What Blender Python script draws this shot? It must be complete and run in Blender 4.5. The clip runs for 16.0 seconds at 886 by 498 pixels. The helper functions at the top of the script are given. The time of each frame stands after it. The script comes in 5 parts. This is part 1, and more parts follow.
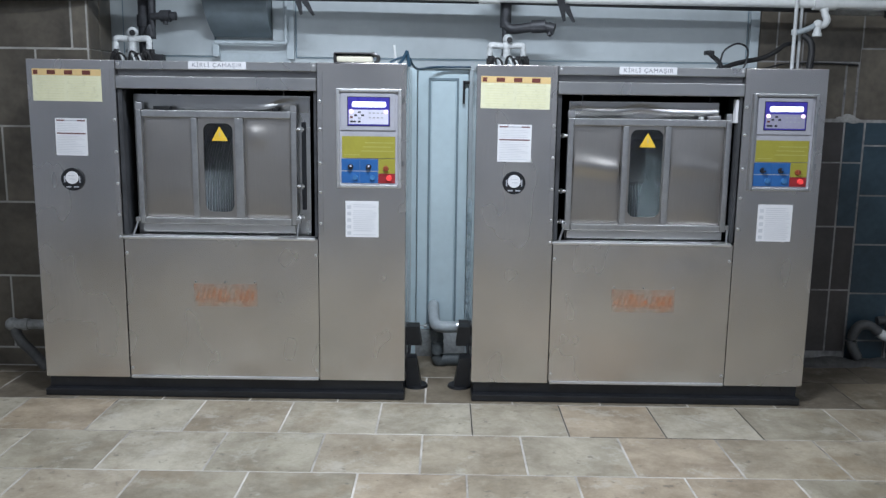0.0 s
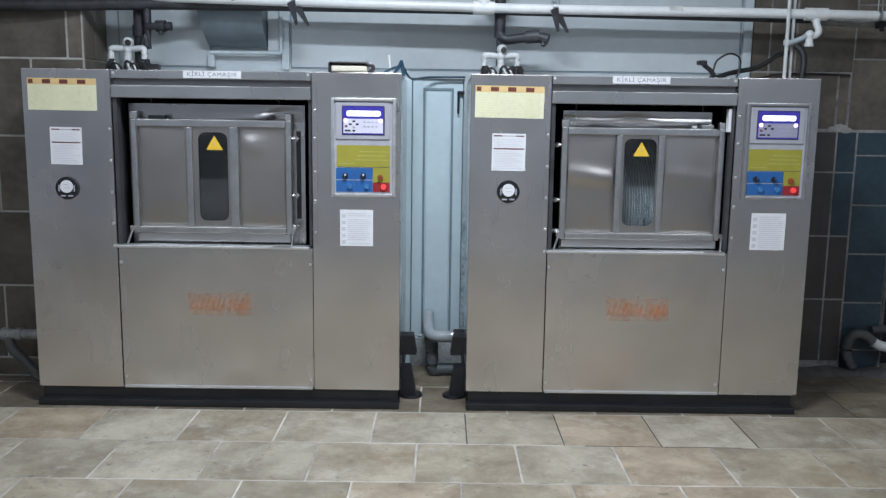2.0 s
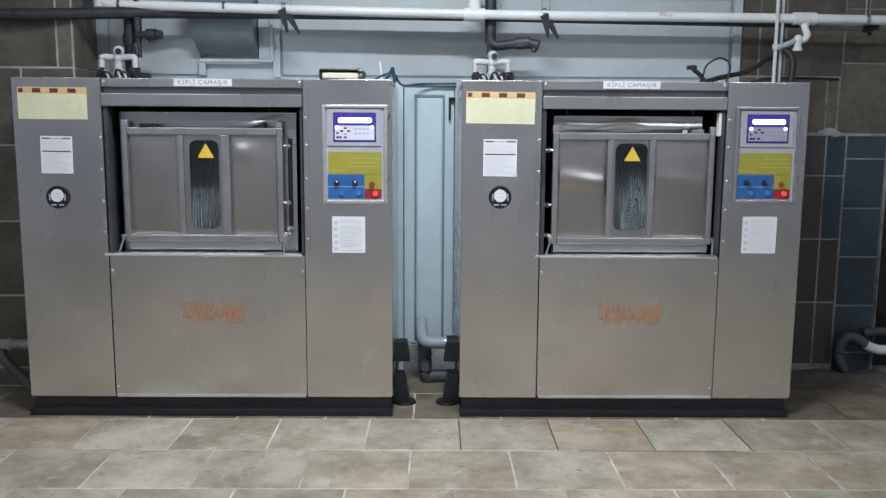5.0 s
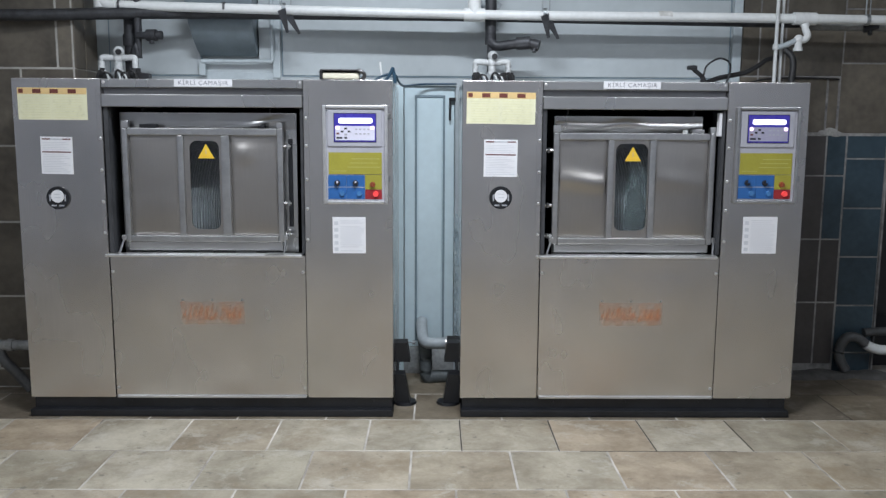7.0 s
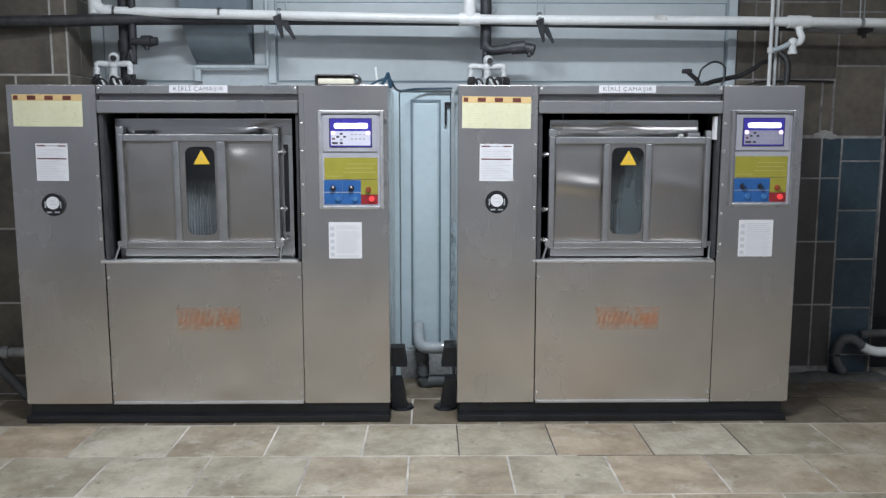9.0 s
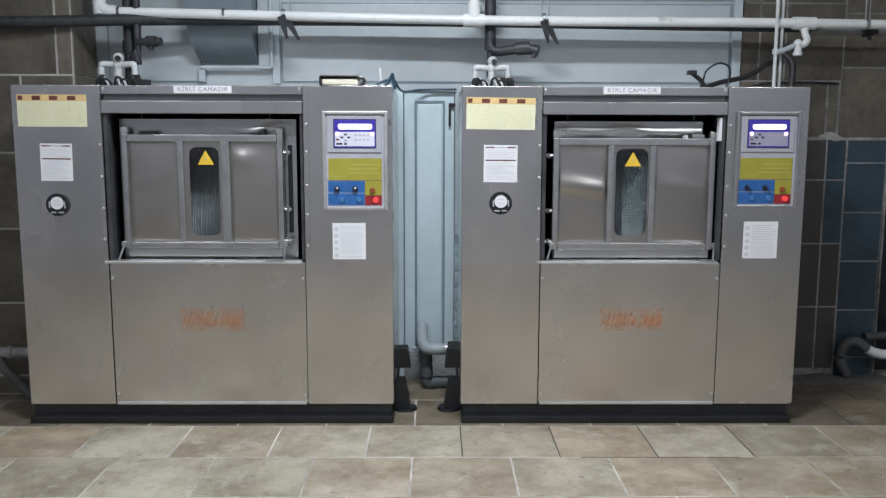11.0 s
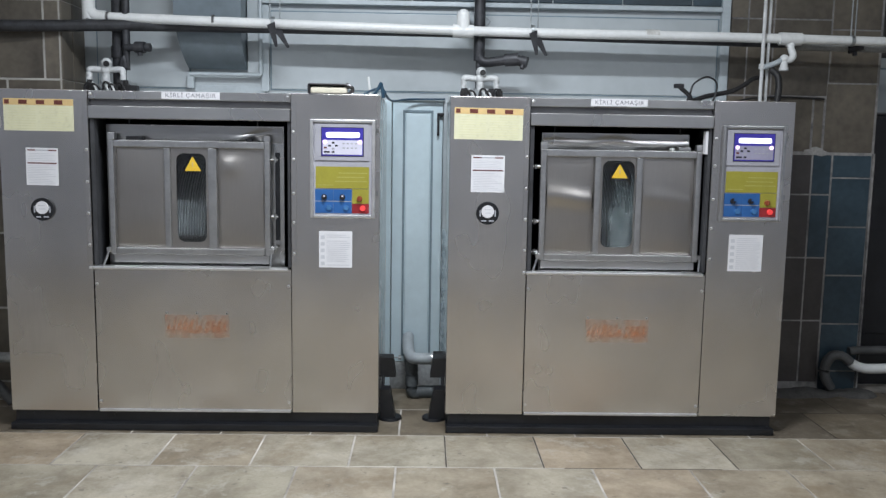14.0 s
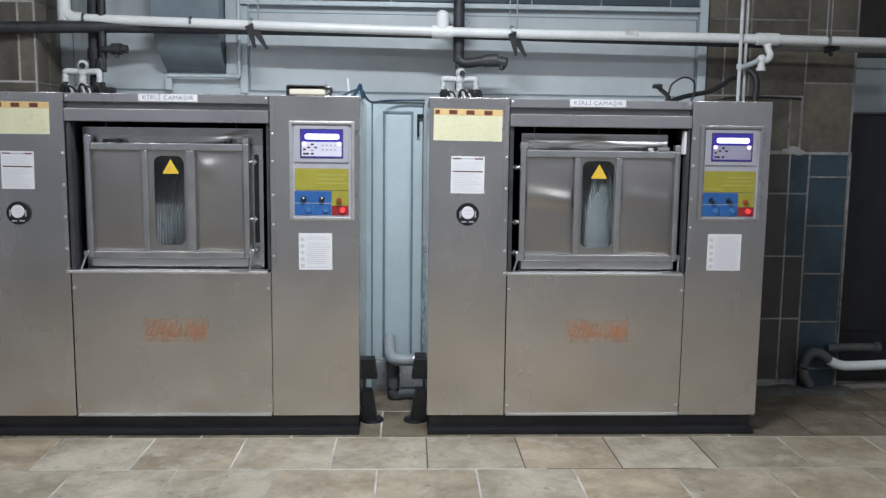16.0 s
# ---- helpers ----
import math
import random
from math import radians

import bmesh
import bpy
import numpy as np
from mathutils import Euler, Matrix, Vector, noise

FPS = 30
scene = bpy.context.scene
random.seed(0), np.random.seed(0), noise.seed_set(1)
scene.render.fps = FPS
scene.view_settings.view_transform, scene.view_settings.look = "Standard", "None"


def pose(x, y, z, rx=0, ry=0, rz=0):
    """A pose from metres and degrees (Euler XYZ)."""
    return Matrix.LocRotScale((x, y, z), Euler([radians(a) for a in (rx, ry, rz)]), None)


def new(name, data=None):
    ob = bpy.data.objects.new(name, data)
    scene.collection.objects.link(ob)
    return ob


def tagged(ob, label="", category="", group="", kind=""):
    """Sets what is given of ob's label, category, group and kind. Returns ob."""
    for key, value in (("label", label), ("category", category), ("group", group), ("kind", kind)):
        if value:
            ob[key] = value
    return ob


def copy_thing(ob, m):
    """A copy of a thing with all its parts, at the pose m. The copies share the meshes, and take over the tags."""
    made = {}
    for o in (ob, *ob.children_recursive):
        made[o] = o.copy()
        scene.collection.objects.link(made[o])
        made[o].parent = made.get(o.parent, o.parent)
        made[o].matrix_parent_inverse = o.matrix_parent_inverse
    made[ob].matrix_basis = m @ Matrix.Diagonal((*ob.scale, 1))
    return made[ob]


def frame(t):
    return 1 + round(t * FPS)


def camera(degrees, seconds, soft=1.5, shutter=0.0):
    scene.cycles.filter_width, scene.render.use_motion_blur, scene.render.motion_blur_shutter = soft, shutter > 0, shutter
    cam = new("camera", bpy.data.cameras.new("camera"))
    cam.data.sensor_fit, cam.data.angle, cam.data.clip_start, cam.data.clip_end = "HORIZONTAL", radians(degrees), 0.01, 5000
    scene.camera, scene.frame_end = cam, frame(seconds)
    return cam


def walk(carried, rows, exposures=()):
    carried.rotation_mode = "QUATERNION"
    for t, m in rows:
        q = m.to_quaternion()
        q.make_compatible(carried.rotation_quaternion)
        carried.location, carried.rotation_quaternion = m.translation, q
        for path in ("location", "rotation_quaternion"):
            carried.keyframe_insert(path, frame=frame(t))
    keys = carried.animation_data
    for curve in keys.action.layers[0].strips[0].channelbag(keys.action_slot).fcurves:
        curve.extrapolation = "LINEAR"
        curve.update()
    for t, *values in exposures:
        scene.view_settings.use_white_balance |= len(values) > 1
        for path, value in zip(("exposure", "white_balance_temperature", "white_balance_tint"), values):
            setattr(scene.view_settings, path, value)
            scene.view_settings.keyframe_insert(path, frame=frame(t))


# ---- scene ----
cam = camera(55.8, 16.0, soft=1.4, shutter=0.5)
PATH = [
    (0, 0.093, -4.003, 1.440, 80.39, -0.77, 0.29),
    (0.5, 0.096, -4.007, 1.435, 80.84, -0.79, 0.22),
    (1, 0.092, -4.010, 1.437, 81.33, -0.90, -0.05),
    (1.5, 0.099, -4.011, 1.435, 81.64, -0.76, 0.01),
    (2, 0.101, -4.010, 1.415, 81.36, -0.78, 0.02),
    (2.5, 0.107, -4.007, 1.400, 81.66, -0.33, -0.24),
    (3, 0.104, -4.008, 1.408, 81.77, -0.45, -0.50),
    (3.5, 0.099, -4.008, 1.406, 81.40, -0.43, -0.58),
    (4, 0.107, -4.012, 1.405, 81.56, -0.39, -0.46),
    (6.5, 0.102, -4.009, 1.406, 82.10, -0.32, -0.57),
    (7, 0.101, -4.009, 1.406, 81.93, -0.32, -0.54),
    (7.5, 0.104, -4.007, 1.404, 82.08, -0.17, -0.70),
    (8, 0.110, -4.008, 1.415, 81.85, -0.20, -0.75),
    (8.5, 0.109, -4.009, 1.404, 82.07, 0.04, -0.70),
    (9, 0.105, -4.007, 1.412, 82.16, -0.03, -0.78),
    (11.5, 0.101, -4.002, 1.412, 82.28, -0.30, -0.37),
    (12, 0.106, -4.004, 1.403, 82.72, -1.31, 0.10),
    (12.5, 0.111, -4.005, 1.410, 82.85, -0.90, -0.68),
    (13, 0.114, -4.006, 1.406, 83.08, -0.90, -0.97),
    (13.5, 0.118, -4.003, 1.408, 82.96, -0.92, -1.24),
    (14, 0.117, -4.004, 1.407, 82.95, -0.92, -1.16),
    (14.5, 0.116, -4.002, 1.397, 83.09, -0.73, -1.02),
    (15, 0.124, -3.998, 1.407, 82.80, -0.60, -1.20),
    (15.5, 0.132, -3.999, 1.416, 82.89, -0.58, -1.58),
    (16, 0.135, -4.000, 1.414, 82.95, -0.66, -2.29),
]
BALANCE = [(0, 0, 6220, 9), (1, 0, 6200, 9), (2.5, 0, 6300, 9), (4, 0, 6400, 9), (7, 0, 6510, 10), (9, 0, 6530, 10), (12.5, 0, 6630, 10), (16, 0, 6630, 10)]
walk(cam, [(t, pose(*p)) for t, *p in PATH], BALANCE)

# ---- world and lamps ----
world = bpy.data.worlds.new("world")
scene.world = world
world.use_nodes = True
world.node_tree.nodes["Background"].inputs[0].default_value = (0.66, 0.70, 0.80, 1)
world.node_tree.nodes["Background"].inputs[1].default_value = 0.05
CEIL = 3.4
# first lamp fits the pipe shadows; the two at the rear are added fill
TUBES_AND_FILL = [(0.05, -1.45, 108), (-2.4, -3.2, 40), (2.5, -3.2, 43)]
for lx, ly, watts in TUBES_AND_FILL:
    lamp = bpy.data.lights.new("tube_light", "AREA")
    lamp.shape, lamp.size, lamp.size_y = "RECTANGLE", 1.2, 0.18
    lamp.energy, lamp.color = watts, (0.845, 0.905, 1.0)
    lamp_ob = new("tube_light", lamp)
    lamp_ob.matrix_world = pose(lx, ly, CEIL - 0.125)


# ---- materials ----
def mat(name, color, rough=0.5, metal=0.0, vary=0.12, scale=6.0, bump=0.0, bscale=60.0, stretch=(1, 1, 1), emit=0.0, alpha=1.0,
        dark=None, rvar=0.1, per_object=0.0, coat=0.0, trans=0.0, crisp=0.18, fine=5):
    """A surface with colour mottling at two scales, uneven gloss and fine relief."""
    m = bpy.data.materials.new(name)
    m.use_nodes = True
    nt = m.node_tree
    b = nt.nodes["Principled BSDF"]
    L = nt.links.new
    tc = nt.nodes.new("ShaderNodeTexCoord")
    mp = nt.nodes.new("ShaderNodeMapping")
    mp.inputs["Scale"].default_value = stretch
    L(tc.outputs["Object"], mp.inputs["Vector"])
    oi = nt.nodes.new("ShaderNodeObjectInfo")
    off = nt.nodes.new("ShaderNodeVectorMath")
    off.operation = "MULTIPLY_ADD"
    comb = nt.nodes.new("ShaderNodeCombineXYZ")
    for k in range(3):
        L(oi.outputs["Random"], comb.inputs[k])
    off.inputs[1].default_value = (37, 53, 71)
    L(comb.outputs[0], off.inputs[0])
    L(mp.outputs[0], off.inputs[2])

    def nz(s, detail=5):
        n = nt.nodes.new("ShaderNodeTexNoise")
        n.inputs["Scale"].default_value = s
        n.inputs["Detail"].default_value = detail
        L(off.outputs[0], n.inputs["Vector"])
        return n
    n1, n2 = nz(scale, fine), nz(scale * 7, 3)
    mixn = nt.nodes.new("ShaderNodeMix")
    mixn.inputs["Factor"].default_value = 0.35
    L(n1.outputs["Fac"], mixn.inputs["A"])
    L(n2.outputs["Fac"], mixn.inputs["B"])
    rng = nt.nodes.new("ShaderNodeMapRange")
    rng.inputs["From Min"].default_value, rng.inputs["From Max"].default_value = 0.5 - crisp, 0.5 + crisp
    L(mixn.outputs["Result"], rng.inputs["Value"])
    mix = nt.nodes.new("ShaderNodeMix")
    mix.data_type = "RGBA"
    d = dark or tuple(c * (1 - 2 * vary) for c in color)
    hi = tuple(min(1, c * (1 + vary)) for c in color)
    mix.inputs["A"].default_value, mix.inputs["B"].default_value = (*d, 1), (*hi, 1)
    L(rng.outputs[0], mix.inputs["Factor"])
    col = mix.outputs["Result"]
    if per_object:
        hsv = nt.nodes.new("ShaderNodeHueSaturation")
        r2 = nt.nodes.new("ShaderNodeMapRange")
        r2.inputs["To Min"].default_value, r2.inputs["To Max"].default_value = 1 - per_object, 1 + per_object
        L(oi.outputs["Random"], r2.inputs["Value"])
        L(r2.outputs[0], hsv.inputs["Value"])
        L(col, hsv.inputs["Color"])
        col = hsv.outputs["Color"]
    L(col, b.inputs["Base Color"])
    rr = nt.nodes.new("ShaderNodeMapRange")
    rr.inputs["To Min"].default_value, rr.inputs["To Max"].default_value = max(0.03, rough - rvar), min(1, rough + rvar)
    L(n2.outputs["Fac"], rr.inputs["Value"])
    L(rr.outputs[0], b.inputs["Roughness"])
    b.inputs["Metallic"].default_value = metal
    b.inputs["Alpha"].default_value = alpha
    b.inputs["Coat Weight"].default_value = coat
    b.inputs["Transmission Weight"].default_value = trans
    if emit:
        b.inputs["Emission Color"].default_value = (*color, 1)
        b.inputs["Emission Strength"].default_value = emit
    if bump:
        nb = nz(bscale, 4)
        bp = nt.nodes.new("ShaderNodeBump")
        bp.inputs["Strength"].default_value, bp.inputs["Distance"].default_value = bump, 0.004
        L(nb.outputs["Fac"], bp.inputs["Height"])
        L(bp.outputs[0], b.inputs["Normal"])
    return m


def steel_sheet(name, color, rough, along, smudge=0.06):
    """Brushed sheet steel: fine grain along one axis, greasy smudges, scattered pits and a slightly wavy face."""
    m = bpy.data.materials.new(name)
    m.use_nodes = True
    nt = m.node_tree
    b = nt.nodes["Principled BSDF"]
    L = nt.links.new
    tc = nt.nodes.new("ShaderNodeTexCoord")
    oi = nt.nodes.new("ShaderNodeObjectInfo")
    shift = nt.nodes.new("ShaderNodeVectorMath")
    shift.operation = "MULTIPLY_ADD"
    shift.inputs[1].default_value = (31, 47, 59)
    L(oi.outputs["Random"], shift.inputs[0])
    L(tc.outputs["Object"], shift.inputs[2])

    def field(scale, detail, stretch=(1, 1, 1), rough_=0.55):
        mp = nt.nodes.new("ShaderNodeMapping")
        mp.inputs["Scale"].default_value = stretch
        L(shift.outputs[0], mp.inputs["Vector"])
        n = nt.nodes.new("ShaderNodeTexNoise")
        n.inputs["Scale"].default_value, n.inputs["Detail"].default_value, n.inputs["Roughness"].default_value = scale, detail, rough_
        L(mp.outputs[0], n.inputs["Vector"])
        return n.outputs["Fac"]

    def spread(value, a, b_, c, d):
        r = nt.nodes.new("ShaderNodeMapRange")
        for k, q in zip(("From Min", "From Max", "To Min", "To Max"), (a, b_, c, d)):
            r.inputs[k].default_value = q
        L(value, r.inputs["Value"])
        return r.outputs[0]

    def times(a, b_):
        q = nt.nodes.new("ShaderNodeMath")
        q.operation = "MULTIPLY"
        L(a, q.inputs[0])
        L(b_, q.inputs[1])
        return q.outputs[0]
    st = (14, 14, 0.5) if along == "z" else (0.5, 14, 14)
    grain = field(18, 3, st)
    cloud = field(2.6, 3)
    tone = times(spread(grain, 0.1, 0.9, 0.95, 1.05), spread(cloud, 0.15, 0.85, 0.86, 1.10))
    mix = nt.nodes.new("ShaderNodeMix")
    mix.data_type, mix.blend_type = "RGBA", "MULTIPLY"
    mix.inputs["Factor"].default_value = 1.0
    mix.inputs["A"].default_value = (*color, 1)
    L(tone, mix.inputs["B"])
    L(mix.outputs["Result"], b.inputs["Base Color"])
    L(spread(field(4, 2, (1, 1, 0.6)), 0.15, 0.85, rough - 1.3 * smudge, rough + 1.3 * smudge), b.inputs["Roughness"])
    b.inputs["Metallic"].default_value = 1.0
    return m


STEEL = steel_sheet("brushed_steel", (0.665, 0.64, 0.62), 0.25, "z")
STEEL_H = steel_sheet("brushed_steel_crosswise", (0.58, 0.575, 0.565), 0.30, "x")
DOOR_STEEL = steel_sheet("door_steel", (0.46, 0.435, 0.41), 0.33, "z", 0.05)
RIM_STEEL = steel_sheet("pressed_rim_steel", (0.46, 0.455, 0.45), 0.30, "x")
TRIM_STEEL = mat("dull_steel_tube", (0.57, 0.57, 0.57), 0.34, 1.0, 0.09, 9, 0.06, 90, rvar=0.12)
EDGE_STEEL = mat("bright_edge_steel", (0.78, 0.78, 0.78), 0.42, 1.0, 0.06, 8, 0.04, 120)
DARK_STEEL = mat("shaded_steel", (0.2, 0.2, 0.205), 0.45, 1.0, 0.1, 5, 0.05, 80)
BLACK = mat("black_paint", (0.013, 0.014, 0.017), 0.42, 0.0, 0.25, 9, 0.08, 70)
SHADED_INSIDE = mat("shaded_inside", (0.05, 0.052, 0.057), 0.6, 0.0, 0.3, 6)
RUBBER = mat("black_rubber", (0.016, 0.016, 0.017), 0.55, 0.0, 0.3, 20, 0.1, 90)
IRON = mat("dark_iron_pipe", (0.045, 0.047, 0.052), 0.5, 0.3, 0.3, 18, 0.2, 90)
PVC = mat("white_plastic_pipe", (0.72, 0.74, 0.73), 0.35, 0.0, 0.06, 7, 0.05, 50)
FORK_PVC = mat("dusty_white_plastic", (0.60, 0.62, 0.62), 0.5, 0.0, 0.15, 14, 0.1, 60)
GREY_PVC = mat("grey_plastic_pipe", (0.36, 0.40, 0.42), 0.45, 0.0, 0.12, 9, 0.08, 60)
# pipe pieces low in the dim corners, with the shade painted into their colour
SHADED_PVC = mat("shaded_plastic_pipe", (0.085, 0.087, 0.087), 0.55, 0.0, 0.25, 10, 0.15, 60)
DUSTY_PVC = mat("dusty_grey_pipe", (0.26, 0.265, 0.26), 0.55, 0.0, 0.25, 10, 0.15, 60)
ZINC = mat("zinc_metal", (0.42, 0.45, 0.46), 0.42, 0.9, 0.15, 14, 0.1, 70)
PAPER = mat("white_paper", (0.78, 0.78, 0.80), 0.4, 0.0, 0.03, 12, coat=0.3)
PRINT = mat("grey_print", (0.42, 0.43, 0.47), 0.6, 0.0, 0.1, 20)
PRINT_RED = mat("dark_red_print", (0.16, 0.06, 0.06), 0.6, 0.0, 0.1, 20)
PALE_PRINT = mat("pale_print", (0.60, 0.61, 0.64), 0.6, 0.0, 0.05, 20)
CREAM = mat("pale_yellow_paper", (0.76, 0.745, 0.52), 0.3, 0.0, 0.04, 9, coat=0.4)
CREAM_PRINT = mat("faded_yellow_print", (0.73, 0.71, 0.45), 0.5, 0.0, 0.05, 20)
AMBER = mat("amber_print", (0.72, 0.52, 0.24), 0.4, 0.0, 0.05, 12)
BROWN_RED = mat("red_brown_print", (0.15, 0.04, 0.03), 0.45, 0.0, 0.1, 20)
TEXT_GREY = mat("faded_black_print", (0.24, 0.24, 0.27), 0.6, 0.0, 0.1, 20)
INK = mat("black_print", (0.02, 0.02, 0.025), 0.5, 0.0, 0.1, 20)
WARN = mat("warning_yellow", (0.85, 0.56, 0.05), 0.35, 0.0, 0.05, 12)
PANEL_GREY = mat("control_panel_grey", (0.40, 0.40, 0.44), 0.4, 0.0, 0.06, 9)
PANEL_YELLOW = mat("panel_yellow_green", (0.35, 0.32, 0.045), 0.4, 0.0, 0.06, 12)
PANEL_YELLOW_P = mat("panel_yellow_print", (0.46, 0.43, 0.13), 0.4, 0.0, 0.06, 12)
PANEL_BLUE = mat("panel_blue", (0.028, 0.125, 0.36), 0.35, 0.0, 0.08, 12)
PANEL_RED = mat("panel_red", (0.30, 0.025, 0.03), 0.35, 0.0, 0.08, 12)
RED_GLOW = mat("lit_red_button", (0.9, 0.07, 0.07), 0.3, 0.0, 0.02, 12, emit=0.35)
SCREEN_BLUE = mat("screen_violet", (0.045, 0.035, 0.30), 0.3, 0.0, 0.1, 12, emit=0.25)
SCREEN_LIT = mat("screen_lit", (0.85, 0.88, 1.0), 0.3, 0.0, 0.02, 12, emit=1.6)
KEYPAD = mat("keypad_grey", (0.36, 0.35, 0.46), 0.35, 0.0, 0.05, 12)
KEYPAD_PALE = mat("keypad_pale", (0.70, 0.69, 0.80), 0.35, 0.0, 0.05, 12)
BUTTON_BLUE = mat("button_blue", (0.06, 0.20, 0.45), 0.25, 0.0, 0.1, 20, coat=0.6)
SWITCH_RED = mat("switch_brown_red", (0.30, 0.07, 0.03), 0.3, 0.0, 0.1, 20, coat=0.4)
LAMP_PINK = mat("small_signal_lamp", (1.0, 0.72, 0.95), 0.3, 0.0, 0.02, 12, emit=1.1)
ORANGE = mat("worn_orange", (0.68, 0.22, 0.05), 0.6, 0.0, 0.1, 22, dark=(0.58, 0.22, 0.07), crisp=0.12, fine=9)
ORANGE_RUB = mat("rubbed_orange", (0.66, 0.22, 0.06), 0.6, 0.0, 0.1, 18, dark=(0.56, 0.22, 0.08), crisp=0.12, fine=9)


def worn_through(m, scale, a, b, top):
    """Paint that is rubbed off in a noisy pattern, most of all towards its rim."""
    nt = m.node_tree
    n = nt.nodes.new("ShaderNodeTexNoise")
    n.inputs["Scale"].default_value, n.inputs["Detail"].default_value, n.inputs["Roughness"].default_value = scale, 9, 0.7
    tc = nt.nodes.new("ShaderNodeTexCoord")
    nt.links.new(tc.outputs["Object"], n.inputs["Vector"])
    gr = nt.nodes.new("ShaderNodeTexGradient")
    gr.gradient_type = "SPHERICAL"
    mp = nt.nodes.new("ShaderNodeMapping")
    mp.inputs["Location"].default_value, mp.inputs["Scale"].default_value = (-1, -1, -1), (2, 2, 2)
    nt.links.new(tc.outputs["Generated"], mp.inputs["Vector"])
    nt.links.new(mp.outputs[0], gr.inputs["Vector"])
    add = nt.nodes.new("ShaderNodeMath")
    add.operation = "MULTIPLY_ADD"
    add.inputs[1].default_value = 0.42
    nt.links.new(gr.outputs["Fac"], add.inputs[0])
    nt.links.new(n.outputs["Fac"], add.inputs[2])
    r = nt.nodes.new("ShaderNodeMapRange")
    for k, q in zip(("From Min", "From Max", "To Min", "To Max"), (a, b, 0.0, top)):
        r.inputs[k].default_value = q
    nt.links.new(add.outputs[0], r.inputs["Value"])
    nt.links.new(r.outputs[0], nt.nodes["Principled BSDF"].inputs["Alpha"])


worn_through(ORANGE_RUB, 11, 0.44, 0.88, 0.80)
worn_through(ORANGE, 34, 0.40, 0.78, 0.75)
BLUE_WALL = mat("pale_blue_sheet", (0.44, 0.485, 0.50), 0.36, 0.1, 0.05, 2.5, 0.03, 30, rvar=0.06)
BLUE_DOOR = mat("light_blue_paint", (0.58, 0.71, 0.76), 0.4, 0.0, 0.05, 3, 0.04, 40)
BLUE_TRIM = mat("blue_grey_trim", (0.47, 0.53, 0.555), 0.4, 0.15, 0.08, 6, 0.04, 50)
SEAM = mat("dark_seam", (0.20, 0.27, 0.31), 0.6, 0.0, 0.1, 10)
GALV = mat("grey_duct_sheet", (0.17, 0.21, 0.235), 0.38, 0.4, 0.1, 4, 0.04, 40)
PLASTER = mat("grey_plaster", (0.42, 0.44, 0.485), 0.8, 0.0, 0.12, 3, 0.2, 40)
BASE_PLASTER = mat("pale_base_plaster", (0.40, 0.42, 0.42), 0.8, 0.0, 0.15, 7, 0.3, 40, dark=(0.16, 0.165, 0.165), fine=9)
CEILING = mat("white_ceiling_paint", (0.72, 0.73, 0.72), 0.85, 0.0, 0.05, 2, 0.1, 40)
GROUT = mat("pale_grout", (0.60, 0.57, 0.52), 0.85, 0.0, 0.2, 1.7, 0.3, 90, dark=(0.16, 0.14, 0.12))
